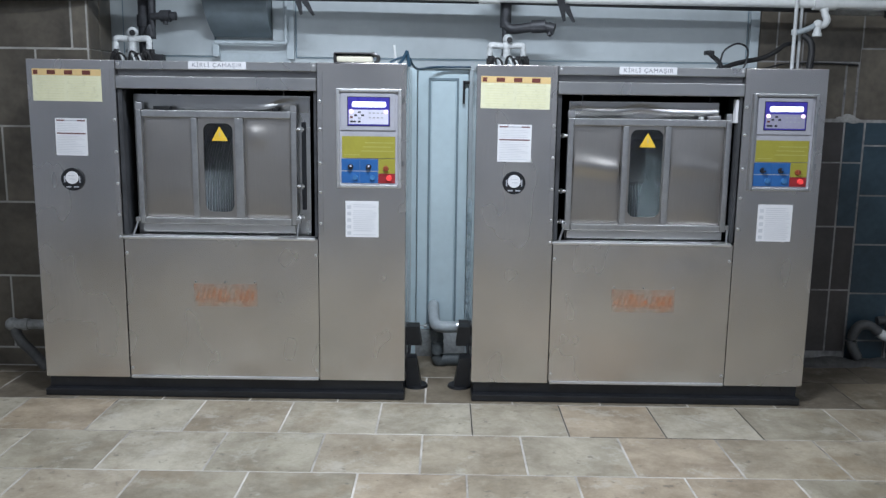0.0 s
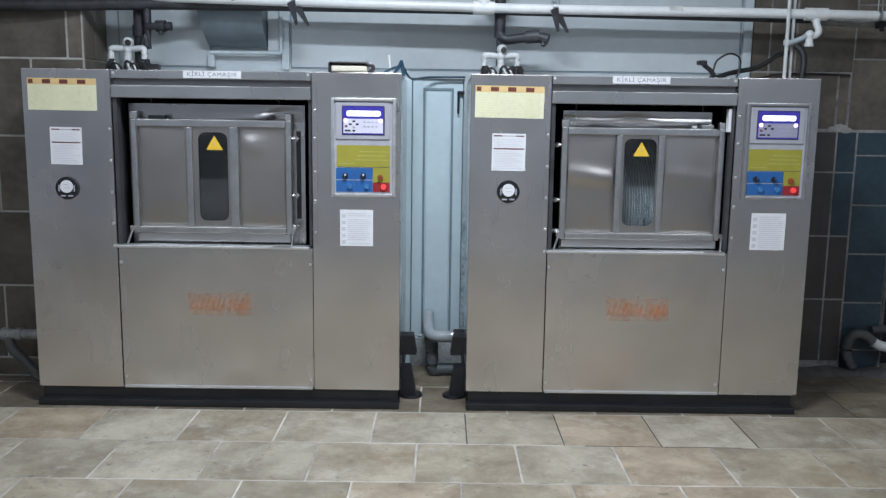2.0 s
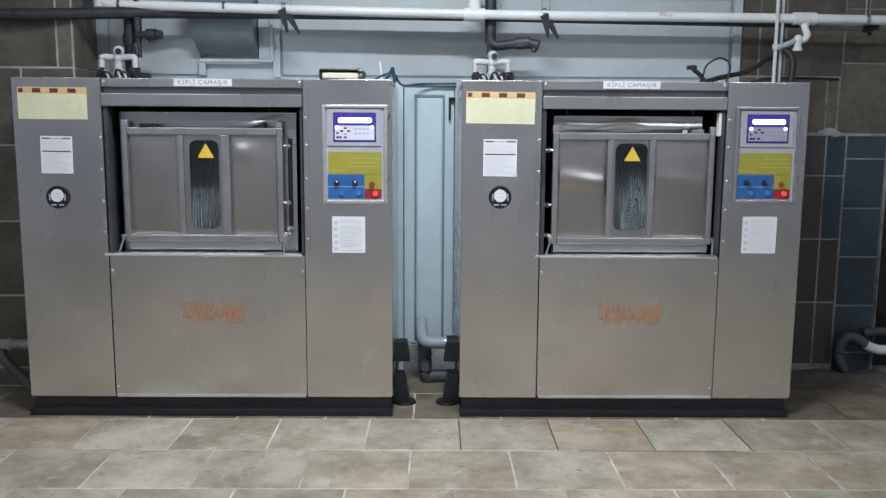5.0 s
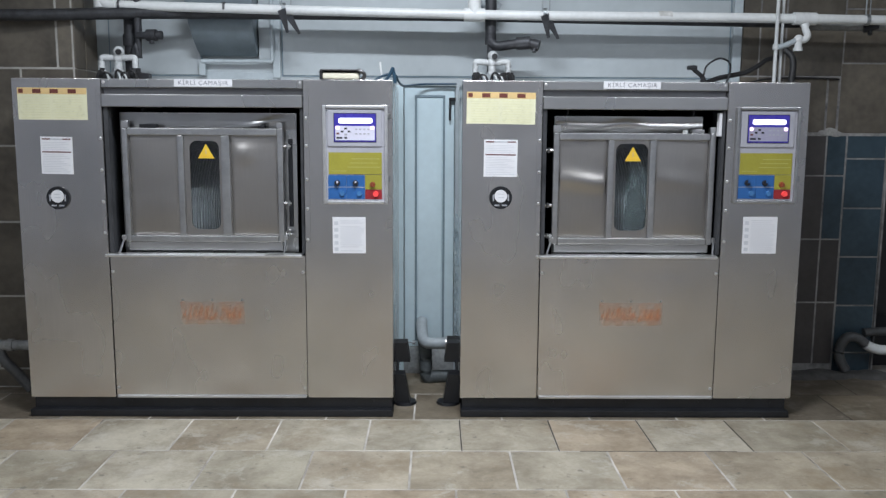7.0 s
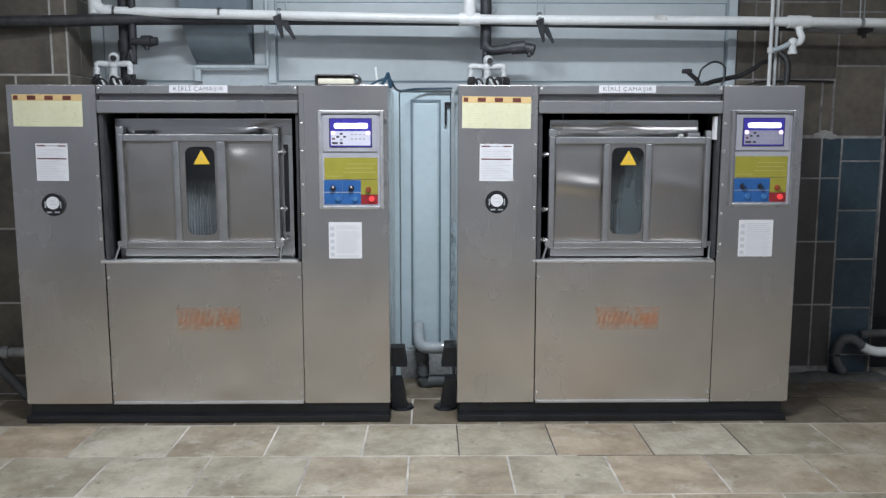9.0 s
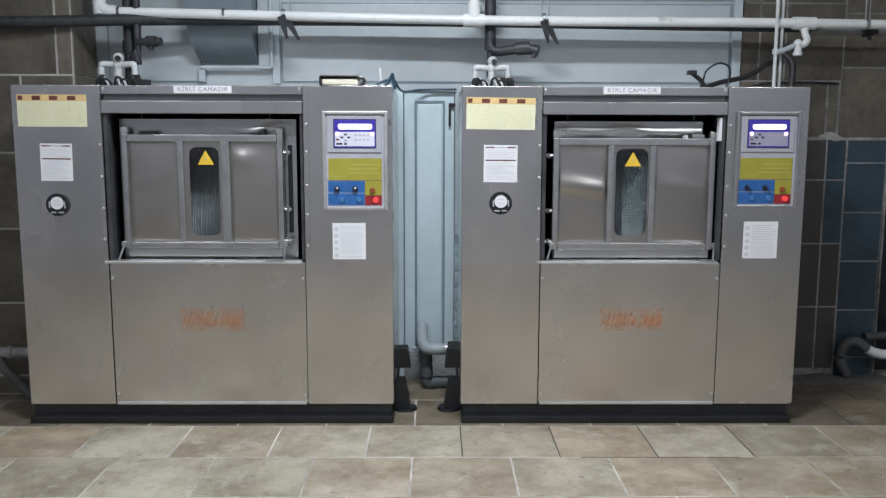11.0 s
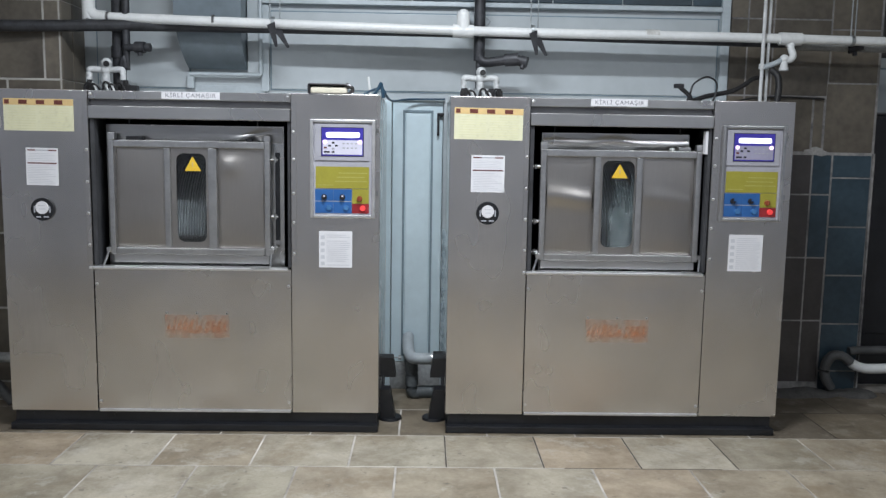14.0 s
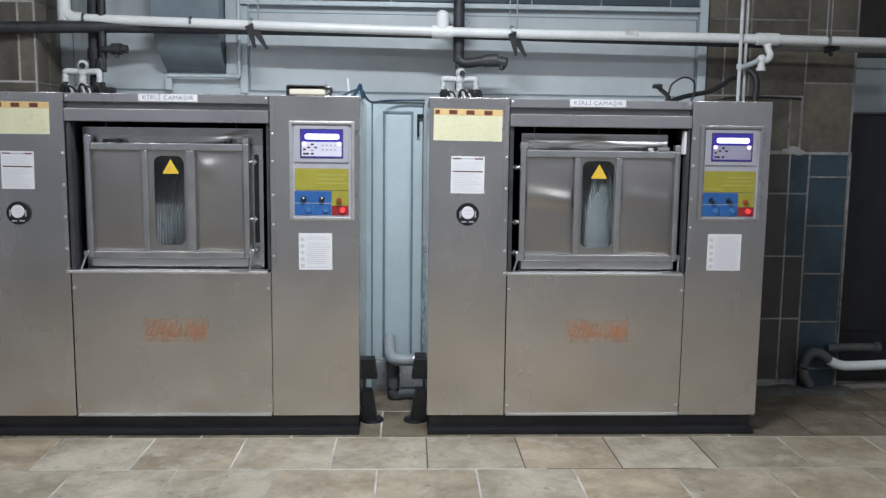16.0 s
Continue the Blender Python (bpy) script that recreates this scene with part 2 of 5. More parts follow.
def stone_tile(name, tints, stain, worn, rough=0.45):
    """Split-faced stone: each tile has its own tint, with clouding, crisp worn patches, brown stains and pits."""
    m = bpy.data.materials.new(name)
    m.use_nodes = True
    nt = m.node_tree
    b = nt.nodes["Principled BSDF"]
    L = nt.links.new
    tc = nt.nodes.new("ShaderNodeTexCoord")
    oi = nt.nodes.new("ShaderNodeObjectInfo")
    shift = nt.nodes.new("ShaderNodeVectorMath")
    shift.operation = "MULTIPLY_ADD"
    shift.inputs[1].default_value = (41, 67, 23)
    L(oi.outputs["Random"], shift.inputs[0])
    L(tc.outputs["Object"], shift.inputs[2])

    def field(scale, detail, rough_=0.6, twist=0.0):
        n = nt.nodes.new("ShaderNodeTexNoise")
        for k, q in (("Scale", scale), ("Detail", detail), ("Roughness", rough_), ("Distortion", twist)):
            n.inputs[k].default_value = q
        L(shift.outputs[0], n.inputs["Vector"])
        return n.outputs["Fac"]

    def spread(value, a, b_, c=0.0, d=1.0):
        r = nt.nodes.new("ShaderNodeMapRange")
        for k, q in zip(("From Min", "From Max", "To Min", "To Max"), (a, b_, c, d)):
            r.inputs[k].default_value = q
        L(value, r.inputs["Value"])
        return r.outputs[0]

    def over(base, top, factor, how="MIX"):
        q = nt.nodes.new("ShaderNodeMix")
        q.data_type, q.blend_type = "RGBA", how
        L(factor, q.inputs["Factor"])
        L(base, q.inputs["A"])
        if isinstance(top, tuple):
            q.inputs["B"].default_value = (*top, 1)
        else:
            L(top, q.inputs["B"])
        return q.outputs["Result"]
    ramp = nt.nodes.new("ShaderNodeValToRGB")
    ramp.color_ramp.interpolation = "CONSTANT"
    els = ramp.color_ramp.elements
    while len(els) < len(tints):
        els.new(0.5)
    for k, c in enumerate(tints):
        els[k].position = k / len(tints)
        els[k].color = (*c, 1)
    mulr = nt.nodes.new("ShaderNodeMath")
    mulr.operation, mulr.inputs[1].default_value = "MULTIPLY", 7.31
    L(oi.outputs["Random"], mulr.inputs[0])
    frac = nt.nodes.new("ShaderNodeMath")
    frac.operation = "FRACT"
    L(mulr.outputs[0], frac.inputs[0])
    L(frac.outputs[0], ramp.inputs["Fac"])
    col = ramp.outputs["Color"]
    col = over(col, (0.46, 0.43, 0.39), spread(field(3.6, 10, 0.72, 0.2), 0.36, 0.62, 0.85, 0.0), "MULTIPLY")
    patch = field(5.0, 10, 0.72, 0.15)
    col = over(col, worn, spread(patch, 0.56, 0.64, 0.0, 0.5))
    col = over(col, stain, spread(field(2.6, 9, 0.72, 0.2), 0.53, 0.68, 0.0, 0.7))
    col = over(col, (0.10, 0.09, 0.075), spread(field(22, 5), 0.62, 0.70, 0.0, 0.55))
    col = over(col, (0.80, 0.79, 0.76), spread(field(70, 2), 0.35, 0.65, 0.35, 0.0), "MULTIPLY")
    L(col, b.inputs["Base Color"])
    L(spread(patch, 0.35, 0.65, rough + 0.14, rough - 0.12), b.inputs["Roughness"])
    bp = nt.nodes.new("ShaderNodeBump")
    bp.inputs["Strength"].default_value, bp.inputs["Distance"].default_value = 0.35, 0.004
    L(field(9, 9, 0.65), bp.inputs["Height"])
    L(bp.outputs[0], b.inputs["Normal"])
    return m


TINTS = ((0.45, 0.405, 0.315), (0.455, 0.375, 0.275), (0.43, 0.392, 0.305), (0.51, 0.465, 0.37), (0.42, 0.38, 0.295), (0.475, 0.415, 0.32), (0.45, 0.39, 0.295))
TILE = stone_tile("beige_stone_tile", TINTS, (0.25, 0.19, 0.12), (0.56, 0.53, 0.46))
BROWN_TILE = mat("brown_stone_wall_tile", (0.135, 0.117, 0.09), 0.42, 0.0, 0.1, 3.5, 0.12, 45, fine=9, dark=(0.055, 0.047, 0.037), per_object=0.15)
DARK_TILE = mat("dark_brown_wall_tile", (0.06, 0.054, 0.052), 0.38, 0.0, 0.12, 5, 0.1, 45, dark=(0.04, 0.036, 0.034), per_object=0.1)
BLUE_TILE = mat("slate_blue_wall_tile", (0.032, 0.056, 0.074), 0.38, 0.0, 0.2, 4, 0.12, 45, dark=(0.016, 0.032, 0.044), per_object=0.15)
WALL_GROUT = mat("wall_grout", (0.40, 0.39, 0.36), 0.85, 0.0, 0.15, 12, 0.2, 90)
DIM_GROUT = mat("soiled_wall_grout", (0.30, 0.29, 0.28), 0.85, 0.0, 0.2, 5, 0.2, 90, dark=(0.08, 0.08, 0.082))
CEMENT = mat("rough_cement", (0.10, 0.097, 0.092), 0.85, 0.0, 0.25, 9, 0.5, 40)
BOOK = mat("dark_book_cover", (0.02, 0.018, 0.02), 0.4, 0.0, 0.1, 20)
PAGES = mat("cream_pages", (0.74, 0.70, 0.56), 0.7, 0.0, 0.1, 40, stretch=(1, 1, 12))
CABLE_BLUE = mat("blue_cable", (0.02, 0.06, 0.10), 0.4, 0.0, 0.1, 20)
CABLE = mat("black_cable", (0.012, 0.013, 0.015), 0.45, 0.0, 0.1, 20)
DRUM_SMOOTH = mat("drum_plain_steel", (0.055, 0.052, 0.05), 0.5, 0.3, 0.1, 5, 0.05, 50, (1, 8, 8))
DRUM_SHELL = mat("drum_pierced_steel", (0.17, 0.18, 0.185), 0.45, 0.3, 0.2, 7, 0.3, 60, (1, 5, 5))
DRUM_RIB = mat("drum_ridged_steel", (0.36, 0.385, 0.39), 0.35, 0.3, 0.1, 9, 0.05, 50)
FOAM = mat("white_suds", (0.66, 0.73, 0.735), 0.5, 0.0, 0.12, 9, 0.15, 40, dark=(0.40, 0.45, 0.455), alpha=0.085)
CLOTH = mat("wet_grey_cloth", (0.22, 0.275, 0.28), 0.5, 0.0, 0.2, 10, 0.15, 40, alpha=0.06)
GLASS = mat("window_glass", (0.86, 0.9, 0.9), 0.06, 0.0, 0.01, 4, trans=1.0, rvar=0.02)
LAMP_GLOW = mat("lamp_tube", (0.95, 1.0, 0.98), 0.4, 0.0, 0.01, 4, emit=3.0)
WHITE_METAL = mat("white_lamp_housing", (0.75, 0.75, 0.74), 0.4, 0.0, 0.04, 6)


# ---- mesh helpers ----
def box(bm, x0, x1, y0, y1, z0, z1, bevel=0.0, seg=2):
    r = bmesh.ops.create_cube(bm, size=1, matrix=Matrix.Translation(((x0 + x1) / 2, (y0 + y1) / 2, (z0 + z1) / 2)) @ Matrix.Diagonal((x1 - x0, y1 - y0, z1 - z0, 1)))
    if bevel:
        es = list({e for v in r["verts"] for e in v.link_edges})
        bmesh.ops.bevel(bm, geom=es, offset=bevel, segments=seg, affect="EDGES", profile=0.5)
    return bm


def boxm(x0, x1, y0, y1, z0, z1, bevel=0.0, seg=2):
    return box(bmesh.new(), x0, x1, y0, y1, z0, z1, bevel, seg)


def rod(bm, a, b, r, n=14, r2=None):
    a, b = Vector(a), Vector(b)
    d = b - a
    m = Matrix.Translation((a + b) / 2) @ d.to_track_quat("Z", "Y").to_matrix().to_4x4()
    bmesh.ops.create_cone(bm, cap_ends=True, segments=n, radius1=r, radius2=r if r2 is None else r2, depth=d.length, matrix=m)
    return bm


def tube(bm, pts, r, n=12, smooth=8):
    """A round tube through points, with soft bends."""
    P = [Vector(p) for p in pts]
    if smooth and len(P) > 2:
        out = []
        for i in range(len(P) - 1):
            p0, p1, p2, p3 = P[max(i - 1, 0)], P[i], P[i + 1], P[min(i + 2, len(P) - 1)]
            for k in range(smooth):
                t = k / smooth
                out.append(0.5 * ((2 * p1) + (p2 - p0) * t + (2 * p0 - 5 * p1 + 4 * p2 - p3) * t * t + (3 * p1 - p0 - 3 * p2 + p3) * t ** 3))
        P = out + [P[-1]]
    rings = []
    up = Vector((0.013, 0.021, 1))
    for i, p in enumerate(P):
        d = (P[min(i + 1, len(P) - 1)] - P[max(i - 1, 0)]).normalized()
        s = d.cross(up)
        if s.length < 0.05:
            s = d.cross(Vector((0, 1, 0)))
        s.normalize()
        w = s.cross(d).normalized()
        rings.append([bm.verts.new(p + r * (math.cos(2 * math.pi * k / n) * s + math.sin(2 * math.pi * k / n) * w)) for k in range(n)])
    for A, B in zip(rings, rings[1:]):
        for k in range(n):
            bm.faces.new((A[k], A[(k + 1) % n], B[(k + 1) % n], B[k]))
    bm.faces.new(rings[0][::-1])
    bm.faces.new(rings[-1])
    return bm


def finish(bm, name, material, smooth=True):
    bmesh.ops.recalc_face_normals(bm, faces=bm.faces)
    me = bpy.data.meshes.new(name)
    bm.to_mesh(me)
    bm.free()
    me.materials.append(material)
    if smooth:
        for p in me.polygons:
            p.use_smooth = True
        me.set_sharp_from_angle(angle=radians(35))
    return me


def origin(ob):
    o = Vector((0, 0, 0))
    while ob:
        o += ob.location
        ob = ob.parent
    return o


def flat_faces(ob):
    """Keeps broad faces flat beside their rounded edges."""
    wn = ob.modifiers.new("flat_faces", "WEIGHTED_NORMAL")
    wn.keep_sharp = True
    wn.weight = 100
    return ob


def part(name, bm, material, parent, label=""):
    bmesh.ops.translate(bm, verts=bm.verts, vec=-origin(parent))
    ob = flat_faces(new(name, finish(bm, name, material)))
    ob.parent = parent
    return tagged(ob, label)


def thing(name, at, label, category, group="", kind=""):
    e = new(name)
    e.location = at
    e.empty_display_size = 0.05
    return tagged(e, label, category, group, kind)


def solo(name, bm, material, label, category, at=(0, 0, 0), group="", kind=""):
    bmesh.ops.translate(bm, verts=bm.verts, vec=-Vector(at))
    ob = flat_faces(new(name, finish(bm, name, material)))
    ob.location = at
    return tagged(ob, label, category, group, kind)


def structure(name, bm, material, label, category="wall"):
    ob = new(name, finish(bm, name, material))
    return tagged(ob, label, category, kind="structure")


def letters(name, text, size, at, material, parent, width=None):
    cu = bpy.data.curves.new(name, "FONT")
    cu.body, cu.size, cu.align_x, cu.align_y, cu.extrude = text, size, "CENTER", "CENTER", 0.0004
    cu.space_character = 1.12
    tmp = new(name, cu)
    dg = bpy.context.evaluated_depsgraph_get()
    me = bpy.data.meshes.new_from_object(tmp.evaluated_get(dg))
    bpy.data.objects.remove(tmp)
    bpy.data.curves.remove(cu)
    xs = [v.co.x for v in me.vertices]
    k = width / (max(xs) - min(xs)) if width else 1.0
    me.transform(Matrix.Translation(Vector(at) - origin(parent)) @ pose(0, 0, 0, 90) @ Matrix.Diagonal((k, 1, 1, 1)))
    me.materials.clear()
    me.materials.append(material)
    ob = new(name, me)
    ob.parent = parent
    return ob


# ---- floor, walls and ceiling ----
floor = structure("floor", boxm(-4.2, 4.7, -4.6, 3.2, -0.12, -0.0018), GROUT, "floor of beige stone tiles with pale joints", "floor")
XL, XR, YB, YF = -4.2, 4.7, -4.6, 3.2
structure("wall_south", boxm(XL - 0.2, XR + 0.2, YB - 0.2, YB, -0.1, CEIL + 0.1), PLASTER, "plain grey plastered wall of the room")
structure("wall_west", boxm(XL - 0.2, XL, YB, YF, -0.1, CEIL + 0.1), PLASTER, "plain grey plastered side wall")
structure("wall_east", boxm(XR, XR + 0.2, YB, YF, -0.1, CEIL + 0.1), PLASTER, "plain grey plastered side wall")
structure("wall_north", boxm(XL - 0.2, XR + 0.2, YF, YF + 0.2, -0.1, CEIL + 0.1), PLASTER, "plain wall behind the machines")
structure("ceiling", boxm(XL - 0.2, XR + 0.2, YB - 0.2, YF + 0.2, CEIL, CEIL + 0.15), CEILING, "plain white painted ceiling", "ceiling")

# tiled wall beside the first machine
LW = 0.45
wall_left = structure("wall_tiled_west", boxm(XL, -1.775, LW, 0.95, 0, CEIL), WALL_GROUT, "wall of brown stone tiles with pale grout")
wall_right = structure("wall_tiled_east", boxm(1.805, 2.672, 0.75, 1.25, 0, CEIL), DIM_GROUT, "wall of brown and slate blue tiles with pale grout")
structure("wall_recess", boxm(2.672, XR, 2.0, 2.15, 0, CEIL), BROWN_TILE, "dim wall at the back of the recess")
structure("wall_recess_west", boxm(2.5, 2.66, 1.25, 2.0, 0, CEIL), BROWN_TILE, "dim side wall of the recess")

# partition of pale blue sheet in which the machines stand
PY = 0.75
partition = structure("wall_partition", boxm(-1.775, 1.803, PY + 0.01, PY + 0.09, 1.655, CEIL), BLUE_WALL, "partition wall of pale blue sheet panels above the machines")
structure("wall_partition_below", boxm(-0.13, 0.26, PY + 0.01, PY + 0.09, 0.0, 1.655), BLUE_WALL, "pale blue partition between the machines")


def sheet_panel(x0, x1, z0, z1, y, name="panel"):
    part(name, boxm(x0, x1, y, y + 0.02, z0, z1, 0.004), BLUE_WALL, partition)
    bm = bmesh.new()
    g = 0.007
    for a in ((x0 - g, x1 + g, z0 - g, z0), (x0 - g, x1 + g, z1, z1 + g), (x0 - g, x0, z0, z1), (x1, x1 + g, z0, z1)):
        box(bm, a[0], a[1], y + 0.006, y + 0.012, a[2], a[3])
    part("seam", bm, SEAM, partition)


sheet_panel(-0.745, 1.738, 1.705, 2.125, PY - 0.002)
sheet_panel(-1.70, -1.20, 1.705, 2.75, PY - 0.002)
part("rail", boxm(-0.79, 1.750, PY - 0.03, PY + 0.01, 2.165, 2.19, 0.004), BLUE_TRIM, partition)
part("rail", boxm(-1.17, -0.78, PY - 0.002, PY + 0.01, 1.66, 1.72, 0.002), BLUE_TRIM, partition)
part("trim", boxm(1.752, 1.800, PY - 0.02, PY + 0.01, 1.655, CEIL - 0.002, 0.004), BLUE_TRIM, partition)
part("trim", boxm(-0.80, -0.757, PY - 0.012, PY + 0.01, 1.69, 2.16, 0.003), BLUE_TRIM, partition)

# narrow door between the machines
door = thing("door_1", (0.07, PY, 0.0), "narrow light blue framed service door between the machines", "door", kind="structure")
part("door_leaf", boxm(-0.07, 0.21, PY - 0.03, PY + 0.008, 0.165, 1.648, 0.004), BLUE_DOOR, door)
bm = bmesh.new()
for a in ((-0.012, 0.0, 0.20, 1.60), (0.145, 0.157, 0.20, 1.60), (0.0, 0.145, 1.585, 1.60), (0.0, 0.145, 0.20, 0.21)):
    box(bm, a[0], a[1], PY - 0.036, PY - 0.028, a[2], a[3], 0.002, 1)
part("moulding", bm, SEAM, door)
part("inset", boxm(0.004, 0.141, PY - 0.038, PY - 0.028, 0.214, 1.581, 0.005), BLUE_DOOR, door)
part("door_frame", boxm(-0.115, -0.075, PY - 0.05, PY + 0.008, 0.0, 1.652, 0.004), BLUE_DOOR, door)
part("door_frame", boxm(0.213, 0.235, PY - 0.05, PY + 0.008, 0.0, 1.652, 0.004), BLUE_TRIM, door)
part("head", boxm(-0.075, 0.213, PY - 0.045, PY + 0.008, 1.650, 1.654, 0.0), BLUE_TRIM, door)
part("latch", boxm(0.178, 0.19, PY - 0.06, PY - 0.03, 1.46, 1.585, 0.003), BLACK, door, "black latch bar")
part("latch_arm", boxm(0.178, 0.215, PY - 0.06, PY - 0.03, 1.568, 1.586, 0.003), BLACK, door)
structure("plinth", boxm(-0.13, 0.26, PY - 0.025, PY + 0.008, 0.0, 0.165, 0.004), BASE_PLASTER, "pale plastered base under the service door", "plinth")

# ventilation hood on the partition
duct = thing("ventilation_duct", (-1.03, PY, 1.79), "grey sheet metal ventilation hood hung on the partition", "duct")
bm = bmesh.new()
prof = [(PY - 0.16, 2.75), (PY - 0.16, 2.05), (PY - 0.15, 1.96), (PY - 0.12, 1.89), (PY - 0.07, 1.835), (PY - 0.015, 1.805)]
va = [bm.verts.new((-1.25 + 0.055 * min(1, max(0, (2.15 - z) / 0.34)), y, z)) for y, z in prof]
vb = [bm.verts.new((-0.878, y, z)) for y, z in prof]
for i in range(len(prof) - 1):
    bm.faces.new((va[i], vb[i], vb[i + 1], va[i + 1]))
for V in (va, vb):
    bm.faces.new(V + [bm.verts.new((V[-1].co.x, PY, 1.805)), bm.verts.new((V[0].co.x, PY, 2.75))])
bm.faces.new((va[0], vb[0], bm.verts.new((-0.878, PY, 2.75)), bm.verts.new((-1.25, PY, 2.75))))
part("hood", bm, GALV, duct)
bm = bmesh.new()
rod(bm, (-1.19, PY - 0.03, 1.777), (-0.80, PY - 0.03, 1.777), 0.011)
rod(bm, (-0.80, PY - 0.03, 1.777), (-0.80, PY - 0.03, 2.20), 0.011)
part("rim", bm, BLUE_TRIM, duct)
part("bracket", boxm(-1.205, -1.17, PY - 0.03, PY - 0.003, 1.70, 1.775, 0.003), BLUE_TRIM, duct)
part("flank", boxm(-0.873, -0.812, PY - 0.022, PY - 0.003, 1.785, 2.2, 0.003), BLUE_WALL, duct)


# ---- washing machines ----
def screw(bm, x, y, z, r=0.0065):
    bmesh.ops.create_uvsphere(bm, u_segments=8, v_segments=5, radius=r, matrix=Matrix.Translation((x, y, z)) @ Matrix.Diagonal((1, 0.5, 1, 1)))


def small(name, material, r, at, parent):
    """A dome head; alike ones share a mesh."""
    key = (name, r)
    if key not in DOMES:
        b_ = bmesh.new()
        screw(b_, 0, 0, 0, r)
        DOMES[key] = finish(b_, name, material)
    ob = new(name, DOMES[key])
    ob.parent = parent
    ob.location = Vector(at) - origin(parent)
    return ob


DOMES = {}


def rounded(x0, x1, z0, z1, r, n=7):
    pts = []
    for cx, cz, a0 in ((x1 - r, z1 - r, 0), (x0 + r, z1 - r, 90), (x0 + r, z0 + r, 180), (x1 - r, z0 + r, 270)):
        for k in range(n):
            a = radians(a0 + 90 * k / (n - 1))
            pts.append((cx + r * math.cos(a), cz + r * math.sin(a)))
    return pts


def holed(bm, outer, inner, y0, y1):
    """A plate between a rectangle and a rounded hole (seven points a corner)."""
    x0, x1, z0, z1 = outer
    O2 = []
    for k, p in enumerate(inner):
        c, q = divmod(k, 7)
        X, Z_ = (x1, x0, x0, x1)[c], (z1, z1, z0, z0)[c]
        side = (q < 3) if c % 2 == 0 else (q > 3)
        O2.append((X, Z_) if q == 3 else (X, p[1]) if side else (p[0], Z_))
    n = len(inner)
    rings = [([bm.verts.new((p[0], y, p[1])) for p in inner], [bm.verts.new((p[0], y, p[1])) for p in O2]) for y in (y0, y1)]
    for I, O in rings:
        for k in range(n):
            bm.faces.new((I[k], O[k], O[(k + 1) % n], I[(k + 1) % n]))
    for w in (0, 1):
        for k in range(n):
            bm.faces.new((rings[0][w][k], rings[0][w][(k + 1) % n], rings[1][w][(k + 1) % n], rings[1][w][k]))
    return bm


def notice(name, x0, x1, z0, z1, y, tilt, label, marks, paper):
    """A stuck-on sheet with printed bars; marks are (x0, x1, z0, z1, material) as shares of the sheet."""
    at = ((x0 + x1) / 2, y, (z0 + z1) / 2)
    e = thing(name, at, label, "notice")
    part("sheet", boxm(x0, x1, y - 0.0015, y, z0, z1, 0.0), paper, e)
    w, h = x1 - x0, z1 - z0
    by = {}
    for a, b, c, d, m in marks:
        if m is PRINT_RED:
            part("print_bar", boxm(x0 + a * w, x0 + b * w, y - 0.0022, y - 0.0014, z0 + c * h, z0 + d * h), m, e)
            continue
        bmx = by.setdefault(m.name, (bmesh.new(), m))[0]
        box(bmx, x0 + a * w, x0 + b * w, y - 0.0022, y - 0.0014, z0 + c * h, z0 + d * h)
    for bmx, m in by.values():
        tagged(part("print", bmx, m, e), kind="stuff")
    e.rotation_euler = (0, radians(tilt), 0)
    return e


def marks_table(rows_, seed, m):
    rnd = random.Random(seed)
    out = []
    for k in range(rows_):
        z = 0.06 + 0.88 * k / rows_
        if rnd.random() < 0.93:
            out.append((0.22 + 0.02 * rnd.random(), 0.80 + 0.15 * rnd.random(), z, z + 0.28 / rows_, m))
    return out


DRUM_R = 0.40


def drum_mesh_plain(half, a0, a1, r, n=40):
    """A strip of cylinder round the x axis, angles in degrees from the front, upwards."""
    bm = bmesh.new()
    L_ = []
    for k in range(n + 1):
        a = radians(a0 + (a1 - a0) * k / n)
        L_.append((bm.verts.new((-half, -r * math.cos(a), r * math.sin(a))), bm.verts.new((half, -r * math.cos(a), r * math.sin(a)))))
    for A, B in zip(L_, L_[1:]):
        bm.faces.new((A[0], A[1], B[1], B[0]))
    return bm


